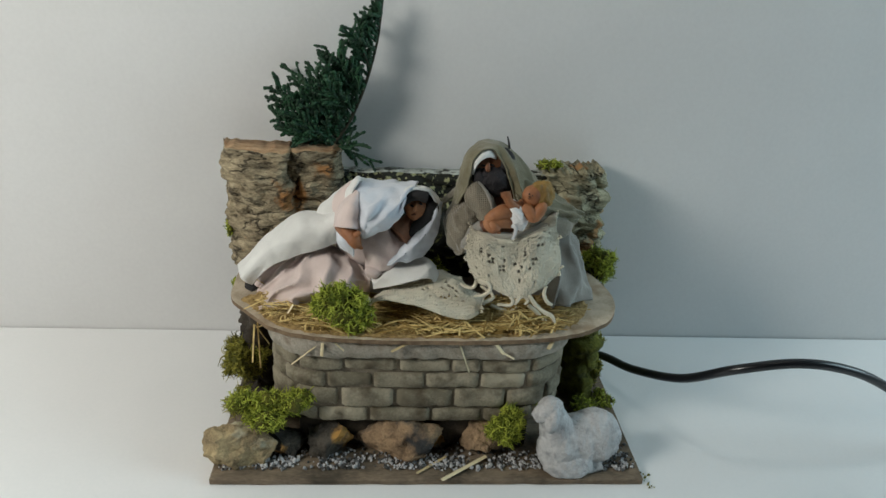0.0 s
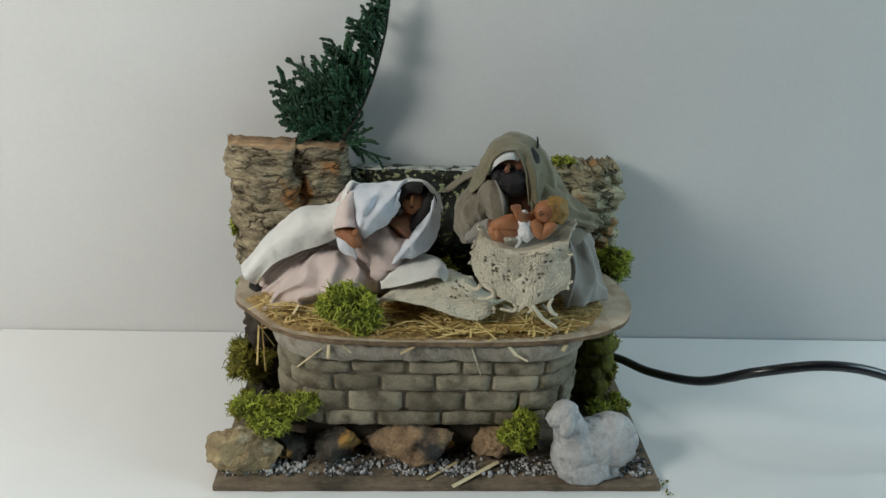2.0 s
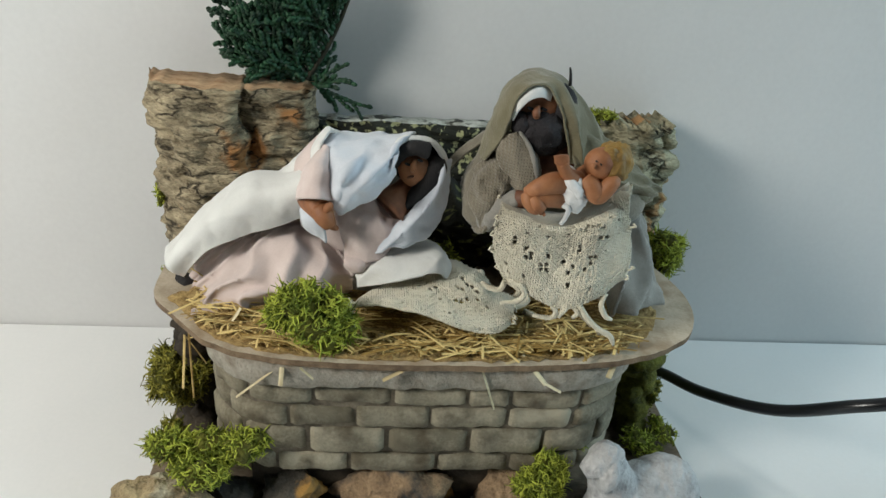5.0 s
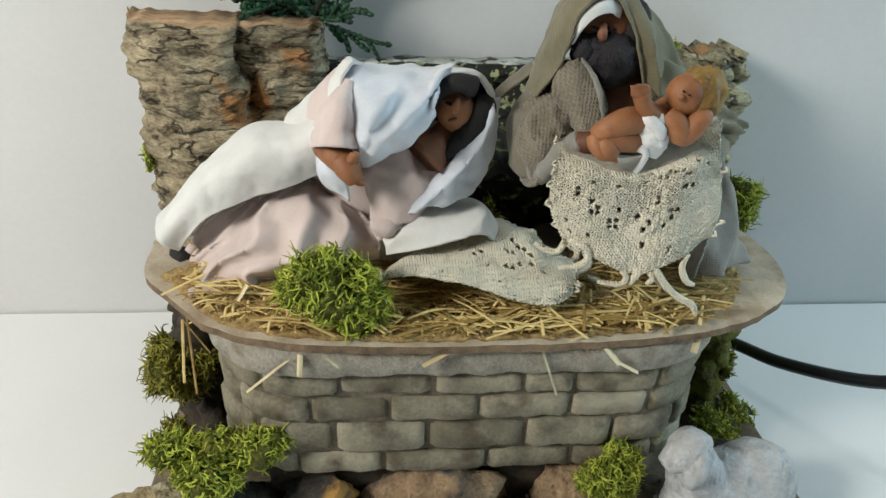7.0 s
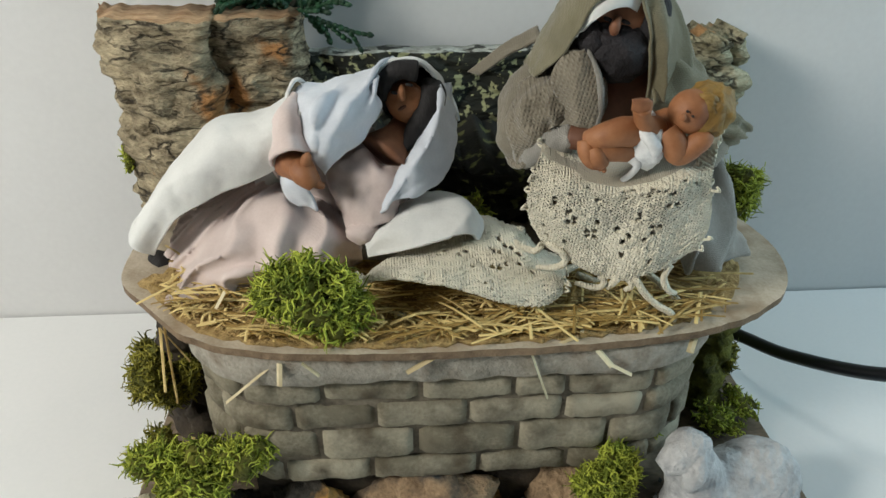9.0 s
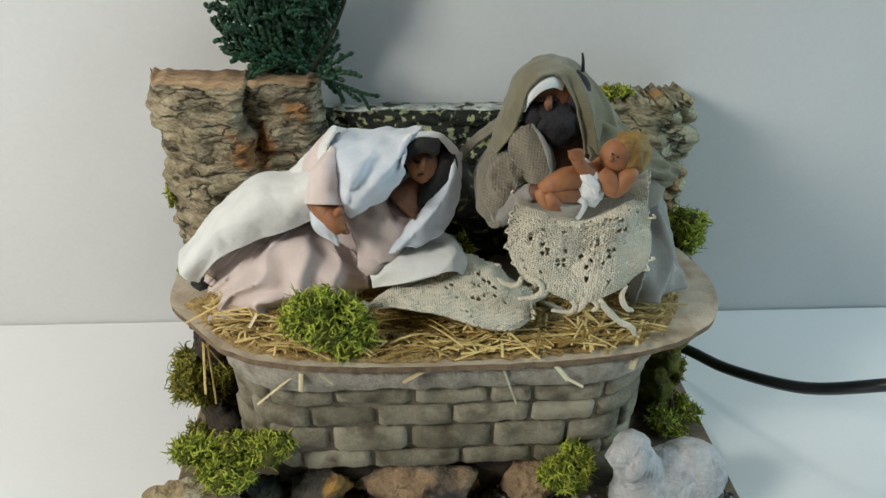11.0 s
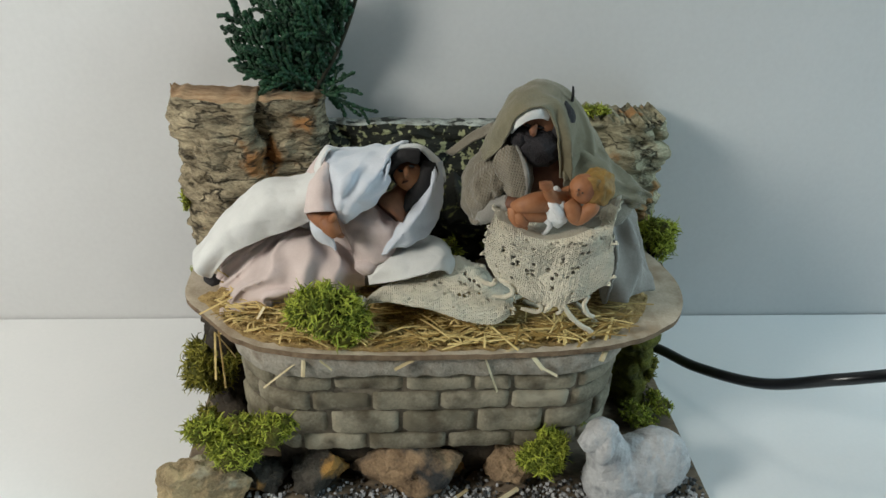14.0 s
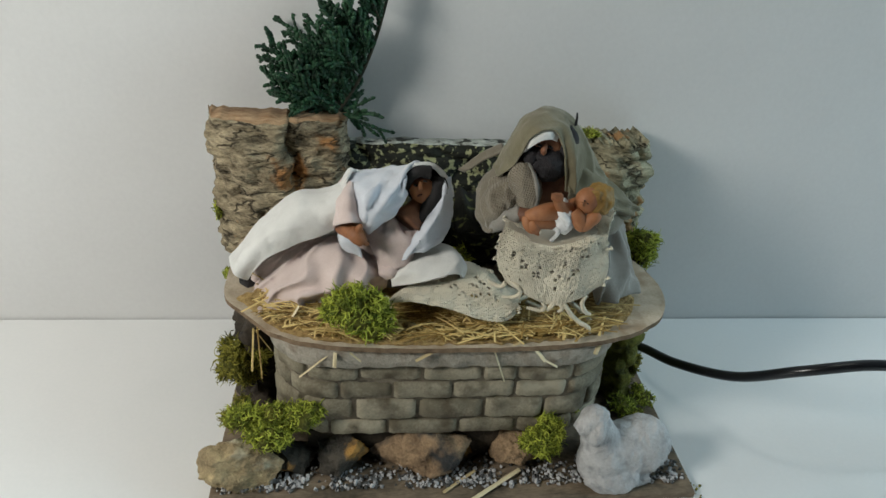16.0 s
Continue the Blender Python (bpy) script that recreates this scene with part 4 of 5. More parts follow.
def infant_doll():
    bm = bmesh.new()
    # slots: 0 clay, 1 ochre hair, 2 linen, 3 dark paint
    tube(bm, [(0.0355, 0.3347, 0.1323), (0.0375, 0.3335, 0.1357), (0.0399, 0.3333, 0.1386), (0.0419, 0.3342, 0.1399)], (0.0046, 0.0044, 0.0040, 0.0026), 16, 16, 0)
    # head turned up, hair swept back
    blob(bm, (0.0417, 0.3316, 0.1434), (0.0052, 0.0050, 0.0052), (0, 35, 0), 0, 4)
    blob(bm, (0.0459, 0.3335, 0.1433), (0.0060, 0.0066, 0.0066), (0, 20, 0), 1, 4, 0.0012, 420)
    for a in range(6):
        d = Vector((0.0004 * a, 0.0006 * abs(a - 2), -0.0011 * a))
        tube(bm, [Vector((0.0409, 0.3304, 0.1476)) + d * 0.5, Vector((0.0439, 0.3288, 0.1485)) + d, Vector((0.0485, 0.3308, 0.1447)) + d], (0.0007, 0.0011, 0.0006), 8, 10, 1, 0.0002, 500)
    blob(bm, (0.0382, 0.3269, 0.1443), (0.0007, 0.0010, 0.0009), (0, 0, 0), 0, 2)
    for eye in ((0.0387, 0.3273, 0.1457), (0.0401, 0.3267, 0.1451)):
        blob(bm, eye, (0.0004, 0.0003, 0.0003), (0, 30, 0), 3, 2)
    # raised arm with a flat open palm
    tube(bm, [(0.0357, 0.3315, 0.1376), (0.0317, 0.3285, 0.1397), (0.0294, 0.3275, 0.1424), (0.0282, 0.3269, 0.1447)], (0.0034, 0.0028, 0.0023, 0.0024), 12, 14, 0, flat=0.8)
    palm = sheet([[(0.0263, 0.3270, 0.1443), (0.0280, 0.3264, 0.1439), (0.0302, 0.3269, 0.1441)], [(0.0257, 0.3269, 0.1455), (0.0275, 0.3264, 0.1457), (0.0299, 0.3268, 0.1453)], [(0.0255, 0.3272, 0.1461), (0.0272, 0.3266, 0.1468), (0.0293, 0.3271, 0.1469)]], 8, 8)
    cloth(bm, palm, 0.0022, 0, wrinkle=0)
    # other arm stretched outward, its elbow bent
    tube(bm, [(0.0375, 0.3294, 0.1380), (0.0396, 0.3274, 0.1368), (0.0414, 0.3270, 0.1348), (0.0428, 0.3269, 0.1355), (0.0451, 0.3272, 0.1392), (0.0463, 0.3281, 0.1408)], (0.0034, 0.0032, 0.0030, 0.0028, 0.0026, 0.0018), 12, 24, 0)
    # linen round the hips, with a loose end
    blob(bm, (0.0349, 0.3312, 0.1339), (0.0044, 0.0062, 0.0072), (0, -20, 0), 2, 4, 0.0009, 380)
    tube(bm, [(0.0304, 0.3296, 0.1378), (0.0325, 0.3261, 0.1380), (0.0354, 0.3261, 0.1353), (0.0358, 0.3288, 0.1315)], (0.0012, 0.0016, 0.0016, 0.0012), 8, 16, 2, 0.0003, 400)
    tube(bm, [(0.0318, 0.3289, 0.1307), (0.0337, 0.3269, 0.1292), (0.0335, 0.3276, 0.1257), (0.0328, 0.3282, 0.1231)], (0.0020, 0.0011, 0.0008, 0.0006), 8, 12, 2, 0.0002, 400)
    # drawn-up legs, shins folded under, feet crossed
    tube(bm, [(0.0329, 0.3317, 0.1353), (0.0276, 0.3288, 0.1364), (0.0232, 0.3280, 0.1347), (0.0204, 0.3292, 0.1320)], (0.0036, 0.0036, 0.0030, 0.0022), 16, 18, 0)
    tube(bm, [(0.0324, 0.3309, 0.1310), (0.0278, 0.3285, 0.1318), (0.0242, 0.3276, 0.1314), (0.0215, 0.3281, 0.1315)], (0.0034, 0.0032, 0.0028, 0.0020), 16, 18, 0)
    tube(bm, [(0.0203, 0.3287, 0.1319), (0.0208, 0.3270, 0.1303), (0.0226, 0.3260, 0.1287), (0.0245, 0.3258, 0.1279)], (0.0022, 0.0022, 0.0020, 0.0012), 12, 14, 0)
    tube(bm, [(0.0222, 0.3271, 0.1312), (0.0235, 0.3254, 0.1300), (0.0255, 0.3251, 0.1288)], (0.0024, 0.0022, 0.0013), 12, 12, 0)
    for k in range(4):
        blob(bm, Vector((0.0228, 0.3250, 0.1281)) + Vector((0.0010 * k, 0, -0.0002 * k)), (0.0006, 0.0008, 0.0007), (0, 0, 0), 0, 2)
    return tagged(part("infant_doll", bm, [M_CLAY, M_BLOND, M_LINEN, M_HAIR], origin=JOSEPH), "small terracotta infant figurine in white linen with ochre hair", "doll")


kneeling, seated, infant = kneeling_doll(), seated_doll(), infant_doll()

# ---- garments that stay on the platform ----
bm = bmesh.new()
g = sheet([[(-0.0921, 0.3780, 0.0840), (-0.0794, 0.3740, 0.0926), (-0.0622, 0.3700, 0.1020), (-0.0463, 0.3640, 0.0989), (-0.0317, 0.3520, 0.0926)],
           [(-0.0941, 0.3680, 0.0778), (-0.0769, 0.3580, 0.0923), (-0.0603, 0.3520, 0.1011), (-0.0432, 0.3490, 0.0990), (-0.0322, 0.3480, 0.0926)],
           [(-0.0917, 0.3540, 0.0750), (-0.0755, 0.3450, 0.0865), (-0.0598, 0.3410, 0.0917), (-0.0430, 0.3410, 0.0928), (-0.0330, 0.3450, 0.0913)],
           [(-0.0879, 0.3406, 0.0775), (-0.0760, 0.3425, 0.0775), (-0.0614, 0.3458, 0.0775), (-0.0441, 0.3496, 0.0775), (-0.0331, 0.3568, 0.0775)]], 90, 60)
for i in range(60):
    for j in range(90):
        fan = (j / 89 - 0.78) / (0.25 + i / 59) * 9 + 2.2 * noise.noise(Vector((j * 0.035, i * 0.05, 3)))
        k = (0.5 - abs(math.sin(fan * 1.15))) * (0.0022 + 0.0046 * i / 59)
        g[i, j] += np.array((0.1, -0.8, 0.45)) * k
cloth(bm, ripple(g, 0.0010, 75, 21.0, (1, 1, 0.6), 1.3), 0.0008, 0)
skirt = tagged(part("skirt", bm, M_PINK), "pale pink cotton skirt spread in folds on the straw", "garment")
bm = bmesh.new()
g = sheet([[(-0.1057, 0.3840, 0.0781), (-0.0894, 0.3842, 0.0968), (-0.0738, 0.3823, 0.1092), (-0.0587, 0.3803, 0.1130), (-0.0433, 0.3784, 0.1207)],
           [(-0.1045, 0.3741, 0.0845), (-0.0872, 0.3743, 0.1048), (-0.0726, 0.3724, 0.1173), (-0.0579, 0.3704, 0.1206), (-0.0433, 0.3685, 0.1279)],
           [(-0.1014, 0.3621, 0.0869), (-0.0840, 0.3593, 0.1068), (-0.0696, 0.3574, 0.1180), (-0.0559, 0.3564, 0.1215), (-0.0430, 0.3565, 0.1259)],
           [(-0.0987, 0.3561, 0.0863), (-0.0834, 0.3523, 0.1033), (-0.0687, 0.3503, 0.1134), (-0.0552, 0.3499, 0.1174), (-0.0453, 0.3504, 0.1204)],
           [(-0.0945, 0.3581, 0.0826), (-0.0843, 0.3532, 0.0953), (-0.0714, 0.3523, 0.1025), (-0.0579, 0.3523, 0.1075), (-0.0476, 0.3533, 0.1119)]], 80, 60)
for i in range(60):
    for j in range(80):
        wave = math.sin(i * 0.19 + 1.3 * math.sin(j * 0.06) + j * 0.03) * 0.0011 + (0.5 - abs(math.sin(i * 0.11 - j * 0.05))) * 0.0012
        g[i, j] += np.array((0.2, -0.7, 0.6)) * wave
cloth(bm, ripple(g, 0.0010, 75, 31.0), 0.0010, 0)
cape = tagged(part("cape", bm, M_WHITE, origin=(-0.0933, 0.3750, 0.0731)), "white cotton cape trailing from the figurine's back", "garment")
bm = bmesh.new()
g = sheet([[(-0.0263, 0.3720, 0.0853), (-0.0133, 0.3740, 0.0928), (-0.0021, 0.3740, 0.0911), (0.0023, 0.3740, 0.0872)],
           [(-0.0306, 0.3540, 0.0918), (-0.0185, 0.3520, 0.1008), (-0.0054, 0.3540, 0.1020), (0.0008, 0.3580, 0.0938)],
           [(-0.0321, 0.3440, 0.0945), (-0.0194, 0.3410, 0.1006), (-0.0050, 0.3430, 0.1022), (0.0010, 0.3460, 0.0967)],
           [(-0.0311, 0.3410, 0.0901), (-0.0178, 0.3360, 0.0964), (-0.0040, 0.3380, 0.0989), (-0.0001, 0.3420, 0.0942)]], 60, 50)
for i in range(50):
    for j in range(60):
        g[i, j] += np.array((0, -0.6, 0.6)) * (0.5 - abs(math.sin(j * 0.09 + i * 0.07))) * 0.0020
cloth(bm, ripple(g, 0.0007, 90, 23.0), 0.0009, 0)
tagged(part("swaddling_cloth", bm, M_WHITE), "folded white cotton cloth over the figurine's knees", "cloth")
bm = bmesh.new()
tube(bm, [(-0.1008, 0.3720, 0.0718), (-0.0964, 0.3660, 0.0744), (-0.0936, 0.3620, 0.0758)], (0.0035, 0.0040, 0.0025), 10, 10)
tagged(part("shoe", bm, M_HAIR), "small black shoe under the skirt hem", "shoe")
bm = bmesh.new()
blob(bm, (0.0480, 0.3680, 0.0880), (0.022, 0.013, 0.022), (0, 0, 0), 0, 4, 0.002, 90)
g = sheet([[(0.0534, 0.3480, 0.1240), (0.0600, 0.3520, 0.1239), (0.0679, 0.3580, 0.1191), (0.0757, 0.3700, 0.1089)],
           [(0.0548, 0.3440, 0.1146), (0.0615, 0.3460, 0.1156), (0.0705, 0.3540, 0.1090), (0.0804, 0.3700, 0.0959)],
           [(0.0573, 0.3420, 0.1019), (0.0642, 0.3420, 0.1039), (0.0767, 0.3520, 0.0944), (0.0866, 0.3680, 0.0809)],
           [(0.0592, 0.3400, 0.0825), (0.0654, 0.3370, 0.0849), (0.0803, 0.3480, 0.0818), (0.0876, 0.3620, 0.0797)]], 56, 56)
for i in range(56):
    for j in range(56):
        g[i, j] += np.array((0.5, -0.8, 0.1)) * (0.5 - abs(math.sin(j * 0.16 + i * 0.05 + 0.7 * math.sin(i * 0.12)))) * 0.0045
cloth(bm, ripple(g, 0.0020, 75, 27.0, (1, 1, 0.4)), 0.0009, 0)
tagged(part("robe", bm, M_ROBE), "taupe cotton robe falling in folds to the platform", "garment")


# ---- crochet ----
def sprinkle(u, v, seed):
    """A close ground with a few open eyes towards its raised edge."""
    cu, cv = int(u * 34), int(v * 20)
    fu, fv = u * 34 - cu - 0.5, v * 20 - cv - 0.5
    chance = (math.sin(cu * 12.99 + cv * 78.23 + seed) * 43758.5) % 1
    if 0.36 < u < 0.80 and 0.25 < v < 0.62:
        return chance < 0.09 and fu ** 2 + fv ** 2 < 0.20
    return chance < 0.16 and fu ** 2 + fv ** 2 < 0.045


def filet(u, v, seed):
    """Open squares of a netted ground: a ring of windows round a star, and scattered gaps."""
    u += 0.012 * noise.noise(Vector((u * 9, v * 9, seed)))
    v += 0.014 * noise.noise(Vector((u * 9, v * 9, seed + 5)))
    cu, cv = int(u * 26), int(v * 24)
    fu, fv = u * 26 - cu, v * 24 - cv
    if (fu - 0.5) ** 4 + (fv - 0.5) ** 4 > 0.040:
        return False
    x, y = (cu + 0.5) / 26 * 2 - 1, (cv + 0.5) / 24 * 2 - 1.06
    r, a = math.hypot(x, y * 1.05), math.atan2(y, x)
    chance = (math.sin(cu * 12.99 + cv * 78.23 + seed) * 43758.5) % 1
    if 0.44 < r < 0.60:
        return math.cos(a * 9 + seed) > -0.15 and chance < 0.62
    if 0.22 < r < 0.34:
        return chance < 0.30
    if 0.62 < r < 0.72:
        return chance < 0.16
    return chance < 0.035 and 0.2 < fu < 0.8 and 0.2 < fv < 0.8


def lace(name, rows, nu, nv, seed, fringe, label, origin=None, slack=0.0010, backing=False, pattern=filet):
    bm = bmesh.new()
    g = ripple(sheet(rows, nu, nv), slack, 110, seed)
    for i in range(nv):
        for j in range(nu):
            g[i, j] += np.array((0, -1, 0.3)) * (0.00030 * math.cos(math.pi * i / 2) * math.cos(math.pi * j / 2) + 0.0003 * noise.noise(Vector((i * 0.21, j * 0.21, seed))))
    cloth(bm, g, 0.0009, 0, wrinkle=0, holes=lambda i, j: pattern(j / (nu - 1), i / (nv - 1), seed))
    # added sheet behind the holes; its darker beige sets the tone they show
    if backing:
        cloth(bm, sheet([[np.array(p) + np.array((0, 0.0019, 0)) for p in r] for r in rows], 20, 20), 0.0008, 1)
    # picot edge loops
    for i in range(0, nv, 6):
        for j in (0, nu - 1):
            if random.random() < 0.65:
                continue
            c = g[i, j]
            w = g[i, 0] - g[i, 1] if j == 0 else g[i, -1] - g[i, -2]
            w = w / (np.linalg.norm(w) + 1e-9) * random.uniform(0.001, 0.0028)
            tube(bm, [c - w * 0.3, c + w + np.array((0, 0, random.uniform(-1, 1) * 0.001)), c + w * 0.4 + np.array((0, 0, 0.0014))], (0.0004, 0.0004, 0.0003), 5, 5)
    ob = tagged(part(name, bm, [M_LACE, M_LACESHADE], origin=origin), label, "cloth")
    for pts in fringe:
        bm = bmesh.new()
        tube(bm, [np.array(p) - np.array(origin or (0, 0, 0)) for p in pts], [0.0010] * (len(pts) - 1) + [0.0006], 6, 14, 0, 0.0003, 500)
        part("fringe", bm, M_LACE, ob)
    return ob


lap_lace = lace("crochet_cloth", [[(0.0159, 0.3457, 0.1252), (0.0254, 0.3425, 0.1222), (0.0372, 0.3413, 0.1213), (0.0491, 0.3428, 0.1258), (0.0591, 0.3463, 0.1317)],
                                  [(0.0145, 0.3347, 0.1259), (0.0234, 0.3305, 0.1239), (0.0345, 0.3292, 0.1234), (0.0455, 0.3298, 0.1273), (0.0558, 0.3345, 0.1296)],
                                  [(0.0130, 0.3320, 0.1192), (0.0225, 0.3282, 0.1198), (0.0341, 0.3284, 0.1186), (0.0443, 0.3270, 0.1220), (0.0564, 0.3317, 0.1235)],
                                  [(0.0139, 0.3313, 0.1100), (0.0237, 0.3275, 0.1103), (0.0352, 0.3277, 0.1090), (0.0461, 0.3264, 0.1118), (0.0588, 0.3310, 0.1139)],
                                  [(0.0187, 0.3305, 0.1007), (0.0271, 0.3273, 0.0982), (0.0376, 0.3262, 0.0941), (0.0474, 0.3263, 0.0977), (0.0582, 0.3303, 0.1049)]], 157, 145, 1.0,
                [[(0.0195, 0.3294, 0.1028), (0.0236, 0.3273, 0.1016), (0.0248, 0.3269, 0.0985), (0.0221, 0.3271, 0.0954), (0.0173, 0.3277, 0.0943)], [(0.0187, 0.3305, 0.1011), (0.0168, 0.3306, 0.0977), (0.0133, 0.3317, 0.0979), (0.0110, 0.3327, 0.0993)],
                 [(0.0349, 0.3263, 0.0949), (0.0361, 0.3258, 0.0928), (0.0347, 0.3259, 0.0904), (0.0287, 0.3266, 0.0905)], [(0.0397, 0.3261, 0.0949), (0.0382, 0.3258, 0.0928), (0.0374, 0.3258, 0.0908)],
                 [(0.0437, 0.3262, 0.0959), (0.0470, 0.3246, 0.0918), (0.0516, 0.3236, 0.0879), (0.0554, 0.3230, 0.0862), (0.0574, 0.3226, 0.0824)], [(0.0522, 0.3276, 0.1000), (0.0516, 0.3268, 0.0958), (0.0535, 0.3264, 0.0917), (0.0563, 0.3269, 0.0900)], [(0.0417, 0.3263, 0.0955), (0.0436, 0.3256, 0.0932), (0.0420, 0.3252, 0.0911)]],
                "cream crochet cloth hanging over the lap, with fringes", LAP, slack=0.0007, backing=True, pattern=filet)
ground_lace = lace("crochet_cloth", [[(-0.0318, 0.3440, 0.0808), (-0.0230, 0.3520, 0.0831), (-0.0119, 0.3560, 0.0880), (-0.0016, 0.3560, 0.0936), (0.0103, 0.3520, 0.0938), (0.0175, 0.3480, 0.0889), (0.0251, 0.3440, 0.0862)],
                                     [(-0.0321, 0.3380, 0.0859), (-0.0249, 0.3430, 0.0877), (-0.0136, 0.3460, 0.0905), (-0.0030, 0.3460, 0.0946), (0.0075, 0.3430, 0.0939), (0.0164, 0.3400, 0.0891), (0.0241, 0.3380, 0.0861)],
                                     [(-0.0321, 0.3340, 0.0889), (-0.0257, 0.3360, 0.0904), (-0.0141, 0.3370, 0.0918), (-0.0035, 0.3370, 0.0934), (0.0068, 0.3350, 0.0917), (0.0162, 0.3330, 0.0881), (0.0227, 0.3330, 0.0864)],
                                     [(-0.0323, 0.3320, 0.0893), (-0.0262, 0.3310, 0.0915), (-0.0143, 0.3300, 0.0921), (-0.0042, 0.3290, 0.0907), (0.0053, 0.3280, 0.0881), (0.0157, 0.3280, 0.0860), (0.0215, 0.3300, 0.0863)],
                                     [(-0.0324, 0.3320, 0.0877), (-0.0268, 0.3290, 0.0914), (-0.0156, 0.3270, 0.0909), (-0.0057, 0.3260, 0.0887), (0.0038, 0.3250, 0.0853), (0.0152, 0.3255, 0.0832), (0.0212, 0.3290, 0.0845)]], 150, 84, 4.0,
                   [[(-0.0320, 0.3320, 0.0872), (-0.0344, 0.3310, 0.0908), (-0.0333, 0.3310, 0.0920)], [(-0.0319, 0.3300, 0.0871), (-0.0324, 0.3290, 0.0845), (-0.0314, 0.3280, 0.0819)],
                    [(-0.0015, 0.3560, 0.0914), (-0.0028, 0.3560, 0.0956), (0.0005, 0.3540, 0.0921)], [(0.0095, 0.3520, 0.0896), (0.0131, 0.3500, 0.0927), (0.0143, 0.3500, 0.0874)],
                    [(0.0161, 0.3500, 0.0873), (0.0241, 0.3480, 0.0832), (0.0281, 0.3500, 0.0853), (0.0244, 0.3520, 0.0873)], [(0.0294, 0.3440, 0.0805), (0.0383, 0.3420, 0.0777), (0.0431, 0.3440, 0.0795)],
                    [(0.0478, 0.3380, 0.0846), (0.0545, 0.3350, 0.0794), (0.0599, 0.3310, 0.0752), (0.0625, 0.3300, 0.0738)], [(0.0228, 0.3400, 0.0835), (0.0301, 0.3440, 0.0846), (0.0289, 0.3480, 0.0872)]],
                   "crumpled cream crochet cloth lying on the straw", slack=0.0012, pattern=sprinkle)

# ---- moss ----
def moss(centre, radii, strands, mat, label, seed, long=0.0050, core=0.72, group="moss clumps", spikes=(), cone=0.0):
    rnd = random.Random(seed)
    bm = bmesh.new()
    lobes = [(Vector(centre), 0.62)]
    for _ in range(11):
        d = Vector((rnd.gauss(0, 1), rnd.gauss(0, 0.7), rnd.gauss(0, 1))).normalized()
        d.x *= 1 - cone * d.z
        lobes.append((Vector(centre) + Vector([d[i] * radii[i] * rnd.uniform(0.4, 0.78) for i in range(3)]), rnd.uniform(0.22, 0.46)))
    # core coloured darker than the fibres, so gaps between them read shaded
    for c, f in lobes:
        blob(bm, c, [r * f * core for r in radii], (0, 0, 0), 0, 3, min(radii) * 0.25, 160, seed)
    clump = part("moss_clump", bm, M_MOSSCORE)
    verts, faces = [], []
    for s in range(strands + len(spikes)):
        d = Vector((rnd.gauss(0, 1), rnd.gauss(0, 1), rnd.gauss(0, 1) + 0.15)).normalized()
        c, f = rnd.choices(lobes, [q[1] for q in lobes])[0]
        p = c + Vector([d[i] * radii[i] * f * rnd.uniform(0.62, 0.95) for i in range(3)])
        way = (d * 0.8 + Vector((rnd.uniform(-1, 1), rnd.uniform(-1, 1), rnd.uniform(-0.8, 1)))).normalized()
        curl = Vector((rnd.uniform(-1, 1), rnd.uniform(-1, 1), rnd.uniform(-1, 1)))
        n, r, ln = 8, rnd.uniform(0.00028, 0.00058), long * rnd.uniform(0.5, 1.35)
        if s >= strands:
            way, ln, p = Vector(spikes[s - strands]), long * 2.6, Vector(centre) + Vector(spikes[s - strands]) * radii[0] * 0.7
        side = way.cross(Vector((0.3, 0.2, 0.9))).normalized()
        for k in range(n):
            w = r * (1 - 0.75 * k / (n - 1))
            up = way.cross(side).normalized()
            for q in (side, -0.5 * side + 0.87 * up, -0.5 * side - 0.87 * up):
                verts.append(p + q * w)
            p = p + way * ln / n
            way = (way + curl * 0.95).normalized()
            side = (side - way * side.dot(way)).normalized()
            curl = (curl + Vector((rnd.uniform(-1, 1), rnd.uniform(-1, 1), rnd.uniform(-1, 1))) * 0.9).normalized()
        o = len(verts) - 3 * n
        for k in range(n - 1):
            for a in range(3):
                b = (a + 1) % 3
                faces.append((o + 3 * k + a, o + 3 * k + b, o + 3 * k + 3 + b, o + 3 * k + 3 + a))
    raw("moss_fibre", verts, faces, mat, clump)["kind"] = "stuff"
    return tagged(clump, label, "moss", group)


moss((-0.0453, 0.3220, 0.0893), (0.0150, 0.0095, 0.0180), 2300, M_MOSS, "fluffy bright green moss clump on the platform edge", 1, cone=0.35)
moss((-0.1016, 0.3600, 0.0360), (0.0130, 0.0110, 0.0190), 2000, M_MOSSDARK, "olive moss clump hanging under the platform end", 2, spikes=[(-1, 0, 0.1), (-0.9, -0.1, 0.3), (-1, 0.1, -0.1)])
moss((-0.0800, 0.3220, 0.0325), (0.0220, 0.0125, 0.0135), 2800, M_MOSS, "wide green moss clump behind the bark stones", 3)
moss((-0.0981, 0.3320, 0.0263), (0.0090, 0.0080, 0.0080), 500, M_MOSSDARK, "small olive moss clump by the brick wall", 4)
moss((0.0405, 0.3165, 0.0217), (0.0125, 0.0085, 0.0135), 1900, M_MOSS, "bright green moss clump beside the plaster sheep", 5)
moss((0.0994, 0.3950, 0.0792), (0.0115, 0.0090, 0.0130), 1500, M_MOSS, "green moss clump on the platform beside the robe", 6)
moss((0.0980, 0.3720, 0.0208), (0.0060, 0.0080, 0.0170), 600, M_MOSSDARK, "dark olive moss on the bark post", 7, 0.003)
moss((0.0905, 0.3520, 0.0085), (0.0120, 0.0110, 0.0030), 400, M_MOSS, "flat green moss on the base board", 8, 0.003)
